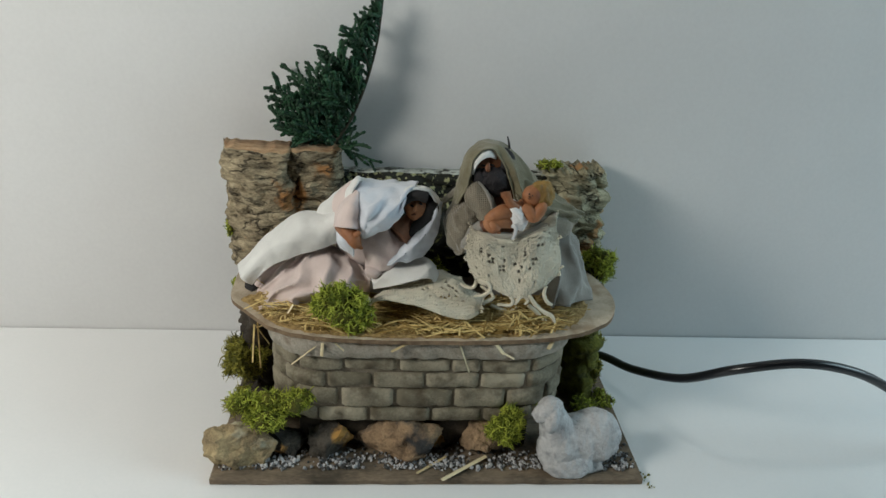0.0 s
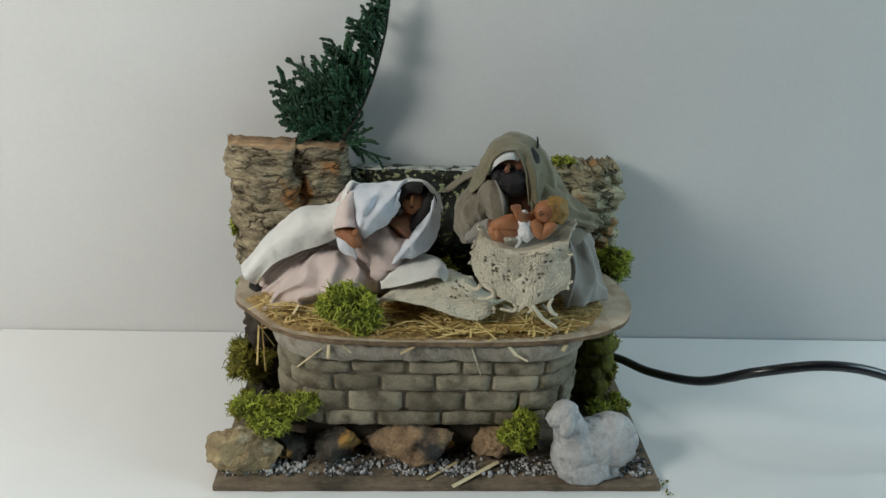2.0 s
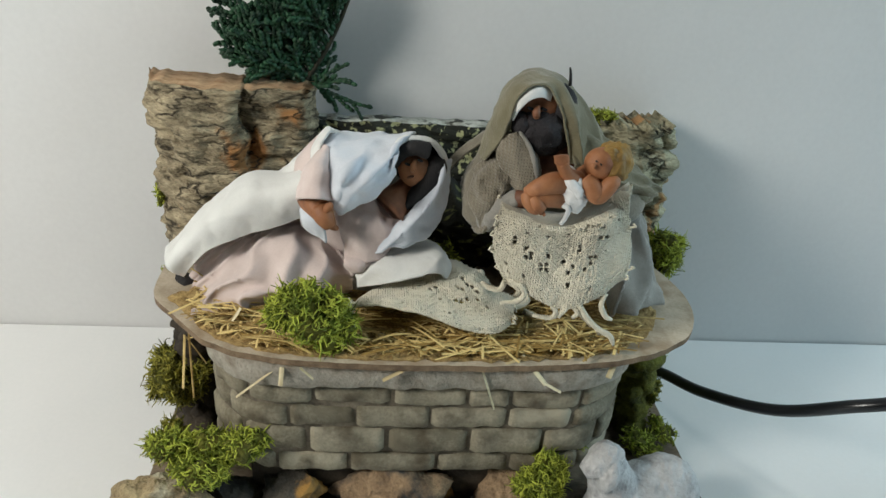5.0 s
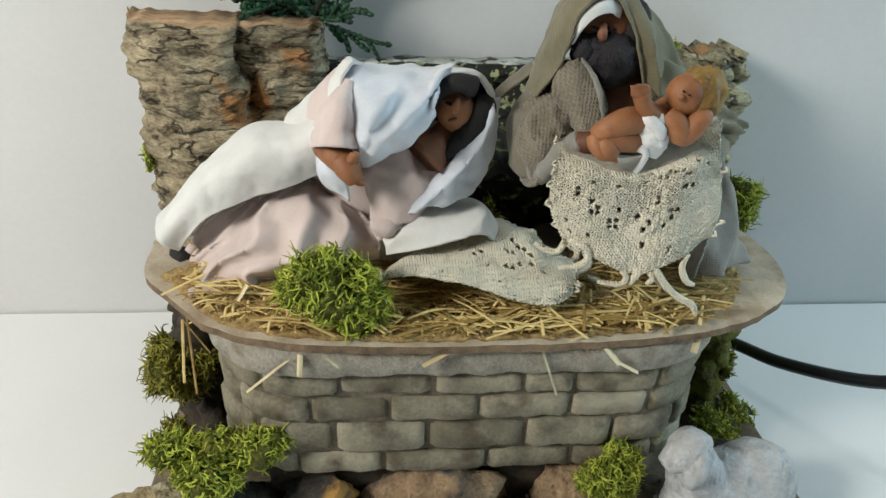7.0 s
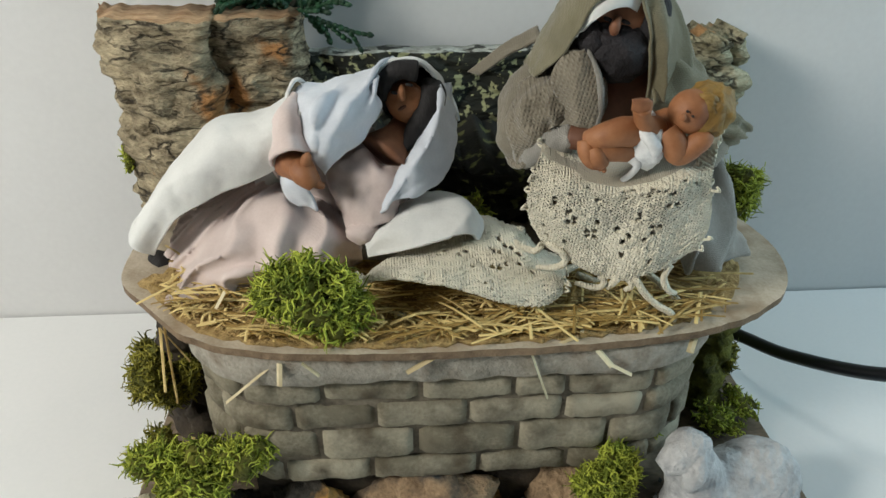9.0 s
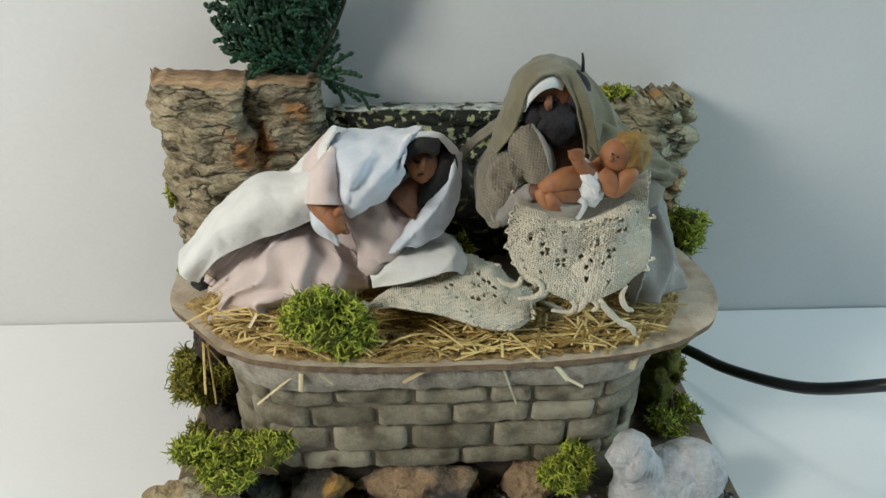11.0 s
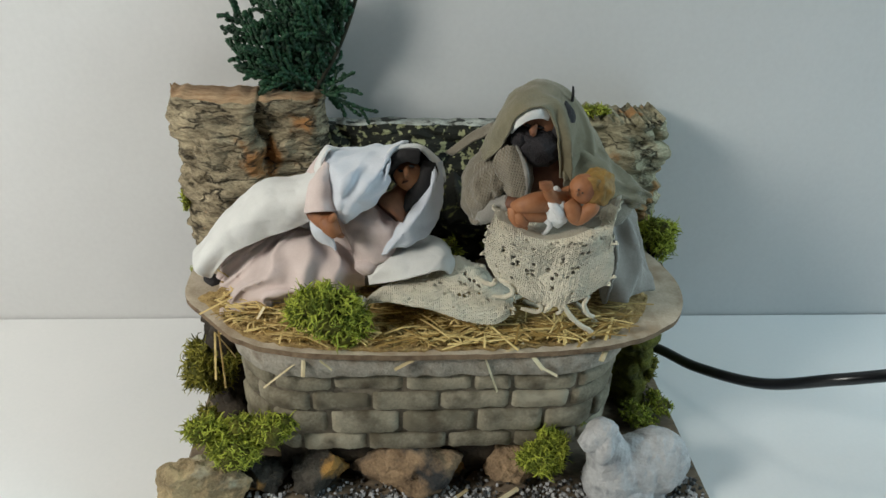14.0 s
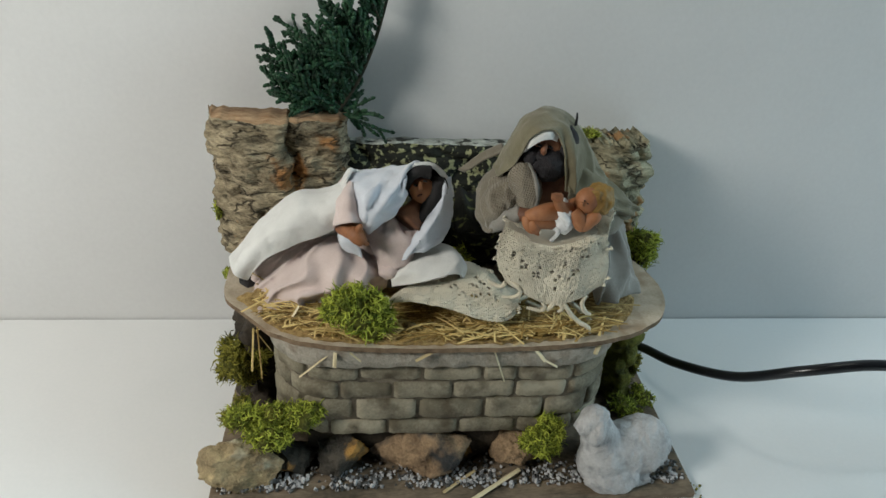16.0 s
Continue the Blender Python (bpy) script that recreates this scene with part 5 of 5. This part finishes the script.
moss((0.0985, 0.3780, 0.0390), (0.0080, 0.0070, 0.0040), 400, M_MOSSDARK, "olive moss tuft where the cable leaves", 9, 0.004)
moss((0.0509, 0.3265, 0.0332), (0.0060, 0.0030, 0.0060), 260, M_MOSS, "thin green moss film on the brick wall's foot", 14, 0.0022)
moss((0.1046, 0.3620, 0.0077), (0.0060, 0.0130, 0.0016), 260, M_MOSS, "flat green moss along the board's edge", 15, 0.0025)
moss((-0.0001, 0.3725, 0.0859), (0.0080, 0.0035, 0.0065), 320, M_MOSS, "shaded olive moss on the bark ledge", 16, 0.003)
moss((0.0008, 0.4080, 0.0593), (0.0110, 0.0060, 0.0130), 500, M_MOSSDARK, "shaded olive moss against the bark panel", 10, 0.0035)
moss((-0.1159, 0.4120, 0.0894), (0.0030, 0.0050, 0.0070), 200, M_MOSS, "yellow-green moss on the bark log", 11, 0.0025)
moss((0.0698, 0.4200, 0.1316), (0.0090, 0.0050, 0.0030), 250, M_MOSS, "thin moss fringe on top of the bark", 12, 0.003)
moss((-0.1105, 0.3920, 0.0644), (0.0030, 0.0080, 0.0020), 160, M_MOSS, "bright moss tuft at the platform's end", 13, 0.0025)


# ---- stones, sheep, gravel ----
def chunk(name, centre, radii, rot, mats, label, seed, cuts=7):
    """A broken stone: a ball cut by random planes, then roughened."""
    rnd = random.Random(seed)
    bm = bmesh.new()
    bmesh.ops.create_icosphere(bm, subdivisions=5, radius=1.0)
    planes = [(Vector((rnd.gauss(0, 1), rnd.gauss(0, 1), rnd.gauss(0, 0.7))).normalized(), rnd.uniform(0.50, 0.84)) for _ in range(cuts + 4)]
    turn = Euler([radians(a) for a in rot]).to_matrix()
    for v in bm.verts:
        p = v.co.copy()
        for n, d in planes:
            over = p.dot(n) - d
            if over > 0:
                p -= n * over
        q = turn @ Vector([p[i] * radii[i] for i in range(3)]) + Vector(centre)
        k = noise.noise(q * 140 + Vector((seed, 0, 0))) + 0.7 * noise.noise(q * 420) + 1.2 * (0.4 - abs(noise.noise(q * 95)))
        v.co = q + (q - Vector(centre)).normalized() * (k + 0.9 * (0.35 - abs(noise.noise(q * 210 + Vector((0, seed, 0)))))) * min(radii) * 0.17
        v.co.z = max(v.co.z, 0.0763 if centre[2] > 0.07 else 0.0037)
    return tagged(part(name, bm, mats), label, "stone", "bark stones")


chunk("stone", (-0.0959, 0.3155, 0.0113), (0.0190, 0.0125, 0.0150), (0, 10, 15), M_ROCKTAN, "tan lichened bark stone at the board's corner", 3)
chunk("stone", (-0.0759, 0.3240, 0.0077), (0.0120, 0.0100, 0.0085), (0, 0, 10), M_ROCKDARK, "dark bark stone under the moss", 8)
chunk("stone", (-0.0522, 0.3240, 0.0109), (0.0150, 0.0105, 0.0110), (0, -8, 0), M_ROCKDARK, "dark bark stone with an orange streak", 5)
chunk("stone", (-0.0145, 0.3240, 0.0111), (0.0290, 0.0130, 0.0125), (0, 4, -4), M_ROCK, "long brown bark stone below the brick wall", 11)
chunk("stone", (0.0051, 0.3300, 0.0049), (0.0130, 0.0100, 0.0085), (0, 0, 0), M_ROCKDARK, "grey-black bark stone below the brick wall", 14)
chunk("stone", (0.0280, 0.3250, 0.0105), (0.0120, 0.0100, 0.0105), (0, 0, 20), M_ROCK, "reddish brown bark stone beside the moss", 17)

bm = bmesh.new()
blob(bm, (0.0675, 0.3120, 0.0150), (0.0118, 0.0100, 0.0160), (0, 0, 0), 0, 5, 0.0010, 200, ridged=True)
blob(bm, (0.0850, 0.3170, 0.0175), (0.0150, 0.0115, 0.0165), (0, 8, 0), 0, 5, 0.0014, 230, ridged=True)
blob(bm, (0.0768, 0.3150, 0.0165), (0.0150, 0.0108, 0.0158), (0, 0, 0), 0, 5, 0.0012, 230, ridged=True)
blob(bm, (0.0715, 0.3075, 0.0075), (0.0130, 0.0080, 0.0078), (0, 0, 0), 0, 5, 0.0010, 230, ridged=True)
tube(bm, [(0.0672, 0.3125, 0.0180), (0.0630, 0.3130, 0.0300), (0.0600, 0.3130, 0.0390)], (0.0105, 0.0082, 0.0062), 18, 16, 0, 0.0007, 200)
blob(bm, (0.0594, 0.3125, 0.0398), (0.0068, 0.0058, 0.0058), (0, -30, 0), 0, 4, 0.0006, 260)
tube(bm, [(0.0600, 0.3120, 0.0402), (0.0553, 0.3105, 0.0378), (0.0512, 0.3095, 0.0352)], (0.0056, 0.0048, 0.0026), 16, 14, 0, 0.0003, 260)
tube(bm, [(0.0612, 0.3085, 0.0420), (0.0598, 0.3062, 0.0360), (0.0585, 0.3065, 0.0295)], (0.0016, 0.0034, 0.0018), 10, 12, 0)
tube(bm, [(0.0690, 0.3050, 0.0046), (0.0800, 0.3060, 0.0040), (0.0900, 0.3080, 0.0057)], (0.0030, 0.0030, 0.0025), 10, 10, 0)
for v in bm.verts:
    v.co.z = max(v.co.z, 0.0037)
sheep = tagged(part("sheep_figurine", bm, M_SHEEP), "white chalky plaster sheep lying on the board", "figurine")
mod = sheep.modifiers.new("merge", "REMESH")
mod.mode, mod.voxel_size, mod.use_smooth_shade = "VOXEL", 0.0005, True


def scatter(name, count, place, size, mat, label, category, seed, parent=None):
    """Many small angular stones as one piece of stuff."""
    rnd = random.Random(seed)
    verts, faces = [], []
    octa = [(1, 0, 0), (-1, 0, 0), (0, 1, 0), (0, -1, 0), (0, 0, 1), (0, 0, -1), (0.6, 0.6, 0.5), (-0.6, -0.6, 0.5)]
    tris = [(0, 2, 6), (2, 4, 6), (4, 0, 6), (1, 3, 7), (3, 4, 7), (4, 1, 7), (0, 4, 3), (1, 4, 2), (0, 5, 2), (2, 5, 1), (1, 5, 3), (3, 5, 0)]
    for _ in range(count):
        p = place(rnd)
        if p is None:
            continue
        r = size * rnd.uniform(0.45, 1.3)
        turn = Euler((rnd.uniform(0, 6), rnd.uniform(0, 6), rnd.uniform(0, 6))).to_matrix()
        o = len(verts)
        for c in octa:
            verts.append(Vector(p) + turn @ Vector([c[i] * r * rnd.uniform(0.65, 1.1) for i in range(3)]))
        faces += [tuple(o + i for i in t) for t in tris]
    ob = raw(name, verts, faces, mat, parent, smooth=False)
    return tagged(ob, label, category, kind="stuff")


def gravel_place(rnd):
    x, y = rnd.uniform(-0.107, 0.108), 0.3060 + abs(rnd.gauss(0.003, 0.0075))
    if y > 0.335 or (noise.noise(Vector((x * 60, y * 60, 3))) < -0.25 and rnd.random() < 0.8) or (y < 0.3075 and rnd.random() < 0.6):
        return None
    return x, y, 0.0040 + rnd.uniform(0, 0.0010)


scatter("gravel", 1700, gravel_place, 0.0011, M_GRAVEL, "loose grey and white gravel glued along the board", "gravel", 4)
scatter("crumbs", 14, lambda r: (r.choice((0.1125, 0.1135, 0.115)) + r.uniform(-0.002, 0.002), 0.300 + r.uniform(-0.003, 0.012) + 0.0, 0.0006), 0.0009, M_MOSSDARK, "dark crumbs fallen on the white table", "crumbs", 9)


# ---- straw ----
def stalk(bm, a, b, width, sag=0.0):
    a, b = Vector(a), Vector(b)
    way = (b - a).normalized()
    side = way.cross(Vector((0, 0, 1))).normalized() * width
    up = side.cross(way).normalized() * width * 0.35
    ring = []
    for k in range(5):
        p = a.lerp(b, k / 4) + Vector((0, 0, sag * math.sin(math.pi * k / 4)))
        ring.append([bm.verts.new(p + d) for d in (side, up, -side, -up)])
    for k in range(4):
        for i in range(4):
            j = (i + 1) % 4
            bm.faces.new((ring[k][i], ring[k][j], ring[k + 1][j], ring[k + 1][i]))
    bm.faces.new(ring[0][::-1])
    bm.faces.new(ring[-1])


nu_, nv_ = 90, 30
g = np.zeros((nv_, nu_, 3))
front = [p for p in OUT if p[1] < 0.352]
line_ = spline(front, nu_)
for j in range(nu_):
    for i in range(nv_):
        x, y = line_[j]
        t_ = i / (nv_ - 1)
        g[i, j] = (x * (0.950 - 0.10 * t_) - 0.002 - 0.10 * max(0.0, x - 0.02), y + 0.0022 + 0.0022 * noise.noise(Vector((x * 260, 3, 1))) + t_ * (0.356 - y), 0.0764 + 0.0022 * math.sin(math.pi * min(1, t_ * 2.2) / 2) * (0.5 + noise.noise(Vector((x * 140, (y + t_ * 0.04) * 140, 2)))))
bm = bmesh.new()
cloth(bm, g, 0.0008)
tagged(part("straw_bed", bm, M_STRAWDARK), "bed of chopped straw glued on the platform", "straw", kind="stuff")
rnd_ = random.Random(12)
bm = bmesh.new()
for n_ in range(1450):
    large = n_ % 6 == 0
    t_ = rnd_.random() ** 1.4
    x = rnd_.uniform(-0.088, 0.072)
    if x > 0.045 and rnd_.random() < (x - 0.045) / 0.036:
        continue
    y0 = float(np.interp(x, [-0.09, -0.06, 0.0, 0.056, 0.085], [0.338, 0.3215, 0.3185, 0.3225, 0.336]))
    y = y0 + 0.001 + t_ * 0.034
    a_ = rnd_.gauss(-0.25, 0.8) if rnd_.random() < 0.6 else rnd_.uniform(0, 6.28)
    ln = rnd_.uniform(0.012, 0.027) if large else rnd_.uniform(0.003, 0.010)
    d = Vector((math.cos(a_) * ln, math.sin(a_) * ln * 0.7, rnd_.uniform(-0.0016, 0.0030)))
    c = Vector((x, y, 0.0778 + rnd_.uniform(0, 0.0012) + (0.0012 if large else 0)))
    p, q = c - d / 2, c + d / 2
    if min(p.y, q.y) < y0 - (0.005 if large else 0.002):
        continue
    stalk(bm, p, q, rnd_.uniform(0.00032, 0.00062) if large else rnd_.uniform(0.00014, 0.00042), rnd_.uniform(-0.0004, 0.0014))
tagged(part("straw_litter", bm, M_STRAW, smooth=False), "scattered golden straw over the platform front", "straw", kind="stuff")
for a, b, w in (((-0.0099, 0.3185, 0.0755), (-0.0214, 0.3155, 0.0703), 0.0009), ((0.0113, 0.3185, 0.0750), (0.0173, 0.3165, 0.0581), 0.0009), ((0.0259, 0.3220, 0.0771), (0.0333, 0.3145, 0.0704), 0.0011), ((0.0320, 0.3150, 0.0713), (0.0384, 0.3130, 0.0686), 0.0008),
                ((-0.0524, 0.3210, 0.0743), (-0.0693, 0.3160, 0.0619), 0.0006), ((-0.0544, 0.3180, 0.0730), (-0.0549, 0.3165, 0.0665), 0.0008), ((-0.0908, 0.3450, 0.0642), (-0.0566, 0.3350, 0.0830), 0.0008), ((-0.0883, 0.3360, 0.0735), (-0.0866, 0.3280, 0.0510), 0.0005), ((-0.0904, 0.3380, 0.0706), (-0.0918, 0.3340, 0.0500), 0.0007), ((-0.0897, 0.3370, 0.0706), (-0.0827, 0.3340, 0.0613), 0.0004),
                ((0.0661, 0.3350, 0.0748), (0.0557, 0.3180, 0.0712), 0.0010), ((-0.0241, 0.3310, 0.0784), (0.0050, 0.3210, 0.0730), 0.0009), ((-0.0483, 0.3160, 0.0745), (-0.0440, 0.3150, 0.0708), 0.0006), ((0.0243, 0.3190, 0.0775), (0.0170, 0.3180, 0.0753), 0.0007),
                ((-0.0857, 0.3300, 0.0350), (-0.0819, 0.3200, 0.0324), 0.0009), ((-0.0069, 0.3033, 0.0048), (0.0088, 0.3149, 0.0055), 0.0008), ((0.0056, 0.2988, 0.0046), (0.0297, 0.3144, 0.0060), 0.0011), ((-0.0704, 0.3370, 0.0831), (-0.0768, 0.3320, 0.0733), 0.0007)):
    bm = bmesh.new()
    stalk(bm, a, b, w * (0.7 if a[0] < -0.08 else 1.0))
    tagged(part("straw_stalk", bm, M_STRAW if a[0] < -0.08 else M_STRAWPALE, smooth=False), "single pale dry straw stalk", "straw", "loose straws")


# ---- evergreen sprig ----
def sprig():
    rnd = random.Random(21)
    stem_pts = [Vector((-0.0580, 0.4240, 0.1364)), Vector((-0.0471, 0.4260, 0.1536)), Vector((-0.0390, 0.4270, 0.1730)), Vector((-0.0331, 0.4280, 0.1947)), Vector((-0.0309, 0.4280, 0.2097)), Vector((-0.0299, 0.4280, 0.2190))]
    bm = bmesh.new()
    tube(bm, stem_pts, (0.0012, 0.0011, 0.0009, 0.0007, 0.0005, 0.0003), 8, 30)
    root = part("evergreen_sprig", bm, M_TWIG)
    tagged(root, "dark green artificial cypress sprig stuck behind the bark log", "plant")
    curve = spline(stem_pts, 60)
    lv, lf = [], []
    twig = bmesh.new()

    def scale_leaf(p, way, ln, r):
        way = way.normalized()
        side = way.cross(Vector((0.1, 1, 0.2))).normalized() * r
        up = way.cross(side).normalized() * r
        o = len(lv)
        lv.append(p)
        for f_, w in ((0.35, 1.0), (0.75, 0.8)):
            for k in range(4):
                a = math.pi / 2 * k
                lv.append(p + way * ln * f_ + (side * math.cos(a) + up * math.sin(a)) * w)
        lv.append(p + way * ln)
        for k in range(4):
            j = (k + 1) % 4
            lf.append((o, o + 1 + j, o + 1 + k))
            lf.append((o + 1 + k, o + 1 + j, o + 5 + j, o + 5 + k))
            lf.append((o + 5 + k, o + 5 + j, o + 9))

    def frond(p, way, ln, depth):
        n = max(3, int(ln / 0.0020))
        pts = [p]
        for k in range(n):
            way = (way + Vector((rnd.uniform(-0.10, 0.10), rnd.uniform(-0.08, 0.08), rnd.uniform(-0.10, 0.12)))).normalized()
            q = p + way * ln / n
            q.y = min(q.y, 0.439)
            scale_leaf(p, q - p, ln / n * 1.6, rnd.uniform(0.0008, 0.00135))
            if k and rnd.random() < (0.85 if depth < 1 else 0.5):
                s = rnd.choice((-1, 1))
                w2 = (way + Vector((-way.z, rnd.uniform(-0.4, 0.4), way.x)) * s * rnd.uniform(0.5, 1.0)).normalized()
                if depth < 2:
                    frond(q.copy(), w2, ln * rnd.uniform(0.22, 0.48) * (1 - 0.5 * k / n), depth + 1)
            p = q
            pts.append(p)
        if depth == 0:
            tube(twig, [pts[0], pts[len(pts) // 2], pts[-1]], (0.0006, 0.0005, 0.0003), 5, 8)

    tips = ((0.02, (-0.0883, 0.4160, 0.1734)), (0.00, (-0.0892, 0.4140, 0.1616)), (0.02, (-0.0870, 0.4120, 0.1502)), (0.05, (-0.0816, 0.4200, 0.1759)), (0.10, (-0.0773, 0.4140, 0.1719)), (0.15, (-0.0719, 0.4220, 0.1826)),
            (0.22, (-0.0644, 0.4140, 0.1816)), (0.30, (-0.0609, 0.4240, 0.1965)), (0.38, (-0.0561, 0.4160, 0.1914)), (0.48, (-0.0501, 0.4260, 0.2061)), (0.55, (-0.0473, 0.4180, 0.1988)), (0.66, (-0.0430, 0.4270, 0.2092)), (0.78, (-0.0373, 0.4270, 0.2130)))
    for s, tip in tips:
        for k in range(3):
            p = Vector(curve[int(min(1, s + 0.02 * k) * 59)])
            d = Vector(tip) - p + Vector((rnd.uniform(-1, 1) * 0.006, rnd.uniform(-0.010, 0.006), rnd.uniform(-1, 1) * 0.006))
            frond(p, d.normalized(), d.length * rnd.uniform(0.68, 0.92), 0)
    for k in range(40):
        s = (k + rnd.random()) / 40
        ang = radians(rnd.uniform(105, 160))
        frond(Vector(curve[int(s * 59)]), Vector((math.cos(ang), rnd.uniform(-0.35, 0.10), math.sin(ang))), (0.024 - 0.019 * s) * rnd.uniform(0.6, 1.1), 0)
    for a, b in (((-0.0548, 0.4240, 0.1366), (-0.0331, 0.4240, 0.1567)), ((-0.0555, 0.4240, 0.1345), (-0.0437, 0.4230, 0.1373)), ((-0.0541, 0.4240, 0.1390), (-0.0413, 0.4240, 0.1528)), ((-0.0542, 0.4240, 0.1356), (-0.0470, 0.4230, 0.1328))):
        a, b = Vector(a), Vector(b)
        for _ in range(3):
            frond(a.copy(), b - a + Vector((rnd.uniform(-1, 1), 0, rnd.uniform(-1, 1))) * 0.003, (b - a).length * 0.9, 1)
    part("twig", twig, M_TWIG, root)
    raw("foliage", lv, lf, M_LEAF, root)
    return root


sprig()

# ---- the power cable ----
bm = bmesh.new()
tube(bm, [(0.096, 0.398, 0.018), (0.111, 0.388, 0.019), (0.1225, 0.368, 0.0240), (0.1392, 0.3420, 0.0370), (0.1549, 0.3200, 0.0588), (0.1812, 0.3120, 0.0687), (0.2084, 0.3110, 0.0657), (0.2368, 0.3140, 0.0522),
          (0.290, 0.322, 0.018), (0.330, 0.335, 0.0035), (0.42, 0.34, 0.0027), (0.62, 0.30, 0.0027)], [0.0025] * 12, 14, 140)
tagged(part("power_cable", bm, M_CABLE), "glossy black power cable arching off the board over the table", "cable")


# ---- movement ----
def swing(pivot, rx, ry, rz=0.0):
    v = Vector((radians(rx), radians(ry), radians(rz)))
    return Matrix.Translation(pivot) @ (Matrix.Rotation(v.length, 4, v.normalized()) if v.length > 1e-6 else Matrix.Identity(4))


# seconds; the kneeling doll's nod about y and x; the seated doll's bow about x, y, z; the lap cloth's about x
SWAY = [(0.0, 2.2, 3.0, -4.0, -0.4, 1.9, -3.8), (0.5, 0.4, 1.0, -2.7, -0.4, 1.7, -2.3), (1.0, 0.0, 0.5, 1.9, 2.1, -1.1, 3.3), (1.5, -1.4, -0.5, 7.9, 4.2, -4.3, 10.6), (2.0, -6.0, -5.0, 11.3, 7.7, -6.3, 14.7),
        (2.5, -9.7, -9.5, 13.3, 10.0, -5.3, 17.1), (3.0, -11.6, -12.0, 13.6, 10.5, -3.7, 17.4), (3.5, -11.7, -11.0, 13.2, 10.4, -4.0, 17.0), (4.0, -9.7, -7.5, 10.3, 9.2, -5.0, 13.4), (4.5, -5.5, -4.0, 5.8, 6.2, -3.2, 8.0),
        (5.0, -1.4, -0.5, 1.2, 3.1, -1.1, 2.4), (5.5, 2.2, 2.6, -1.2, 1.2, 0.7, -0.5), (6.0, 4.0, 5.0, -2.4, 0.8, 1.6, -1.9), (6.5, 2.4, 3.6, -0.9, 0.5, 1.3, -0.2), (7.0, 0.8, 2.0, 3.3, 3.1, -1.4, 5.0),
        (7.5, -0.5, 0.8, 9.0, 5.2, -4.5, 11.8), (8.0, -3.9, -3.0, 12.5, 7.8, -6.2, 16.1), (8.5, -6.5, -9.0, 14.4, 11.5, -4.6, 18.4), (9.0, -10.6, -11.0, 13.8, 11.0, -4.0, 17.8), (9.5, -11.6, -10.5, 13.2, 10.4, -4.3, 17.0),
        (10.0, -9.7, -7.5, 10.3, 9.2, -4.6, 13.4), (10.5, -5.6, -3.8, 5.5, 6.2, -3.1, 7.7), (11.0, -1.6, -0.7, 1.2, 3.3, -1.1, 2.5), (11.5, 1.2, 0.8, -1.8, 0.7, 0.9, -1.2), (12.0, 2.7, 2.6, -2.8, -0.1, 1.4, -2.4),
        (12.5, 0.0, 0.0, -0.9, 0.4, 0.4, -0.1), (13.0, -0.6, -0.2, 2.8, 2.6, -1.9, 4.4), (13.5, -1.2, -0.5, 8.8, 5.2, -4.6, 11.6), (14.0, -6.2, -3.8, 11.9, 8.1, -6.4, 15.4), (14.5, -10.3, -8.3, 13.5, 10.6, -5.7, 17.4),
        (15.0, -12.0, -10.9, 13.9, 11.2, -3.6, 17.8), (15.5, -11.7, -9.9, 13.2, 10.4, -4.3, 17.0), (16.0, -9.7, -7.1, 10.3, 9.2, -5.0, 13.4)]
CAPE = tuple(cape.location)


def motions():
    walk(kneeling, [(t, swing(MARY, bx, by)) for t, by, bx, jx, jy, jz, lx in SWAY])
    walk(cape, [(t, swing(CAPE, bx * 0.1, by * 0.30)) for t, by, bx, jx, jy, jz, lx in SWAY])
    walk(seated, [(t, swing(JOSEPH, jx, jy, jz)) for t, by, bx, jx, jy, jz, lx in SWAY])
    walk(infant, [(t, swing(JOSEPH, jx, jy, jz)) for t, by, bx, jx, jy, jz, lx in SWAY])
    walk(lap_lace, [(t, swing(LAP, lx * 0.84, jy * 0.1, lx * -0.55)) for t, by, bx, jx, jy, jz, lx in SWAY])


motions()
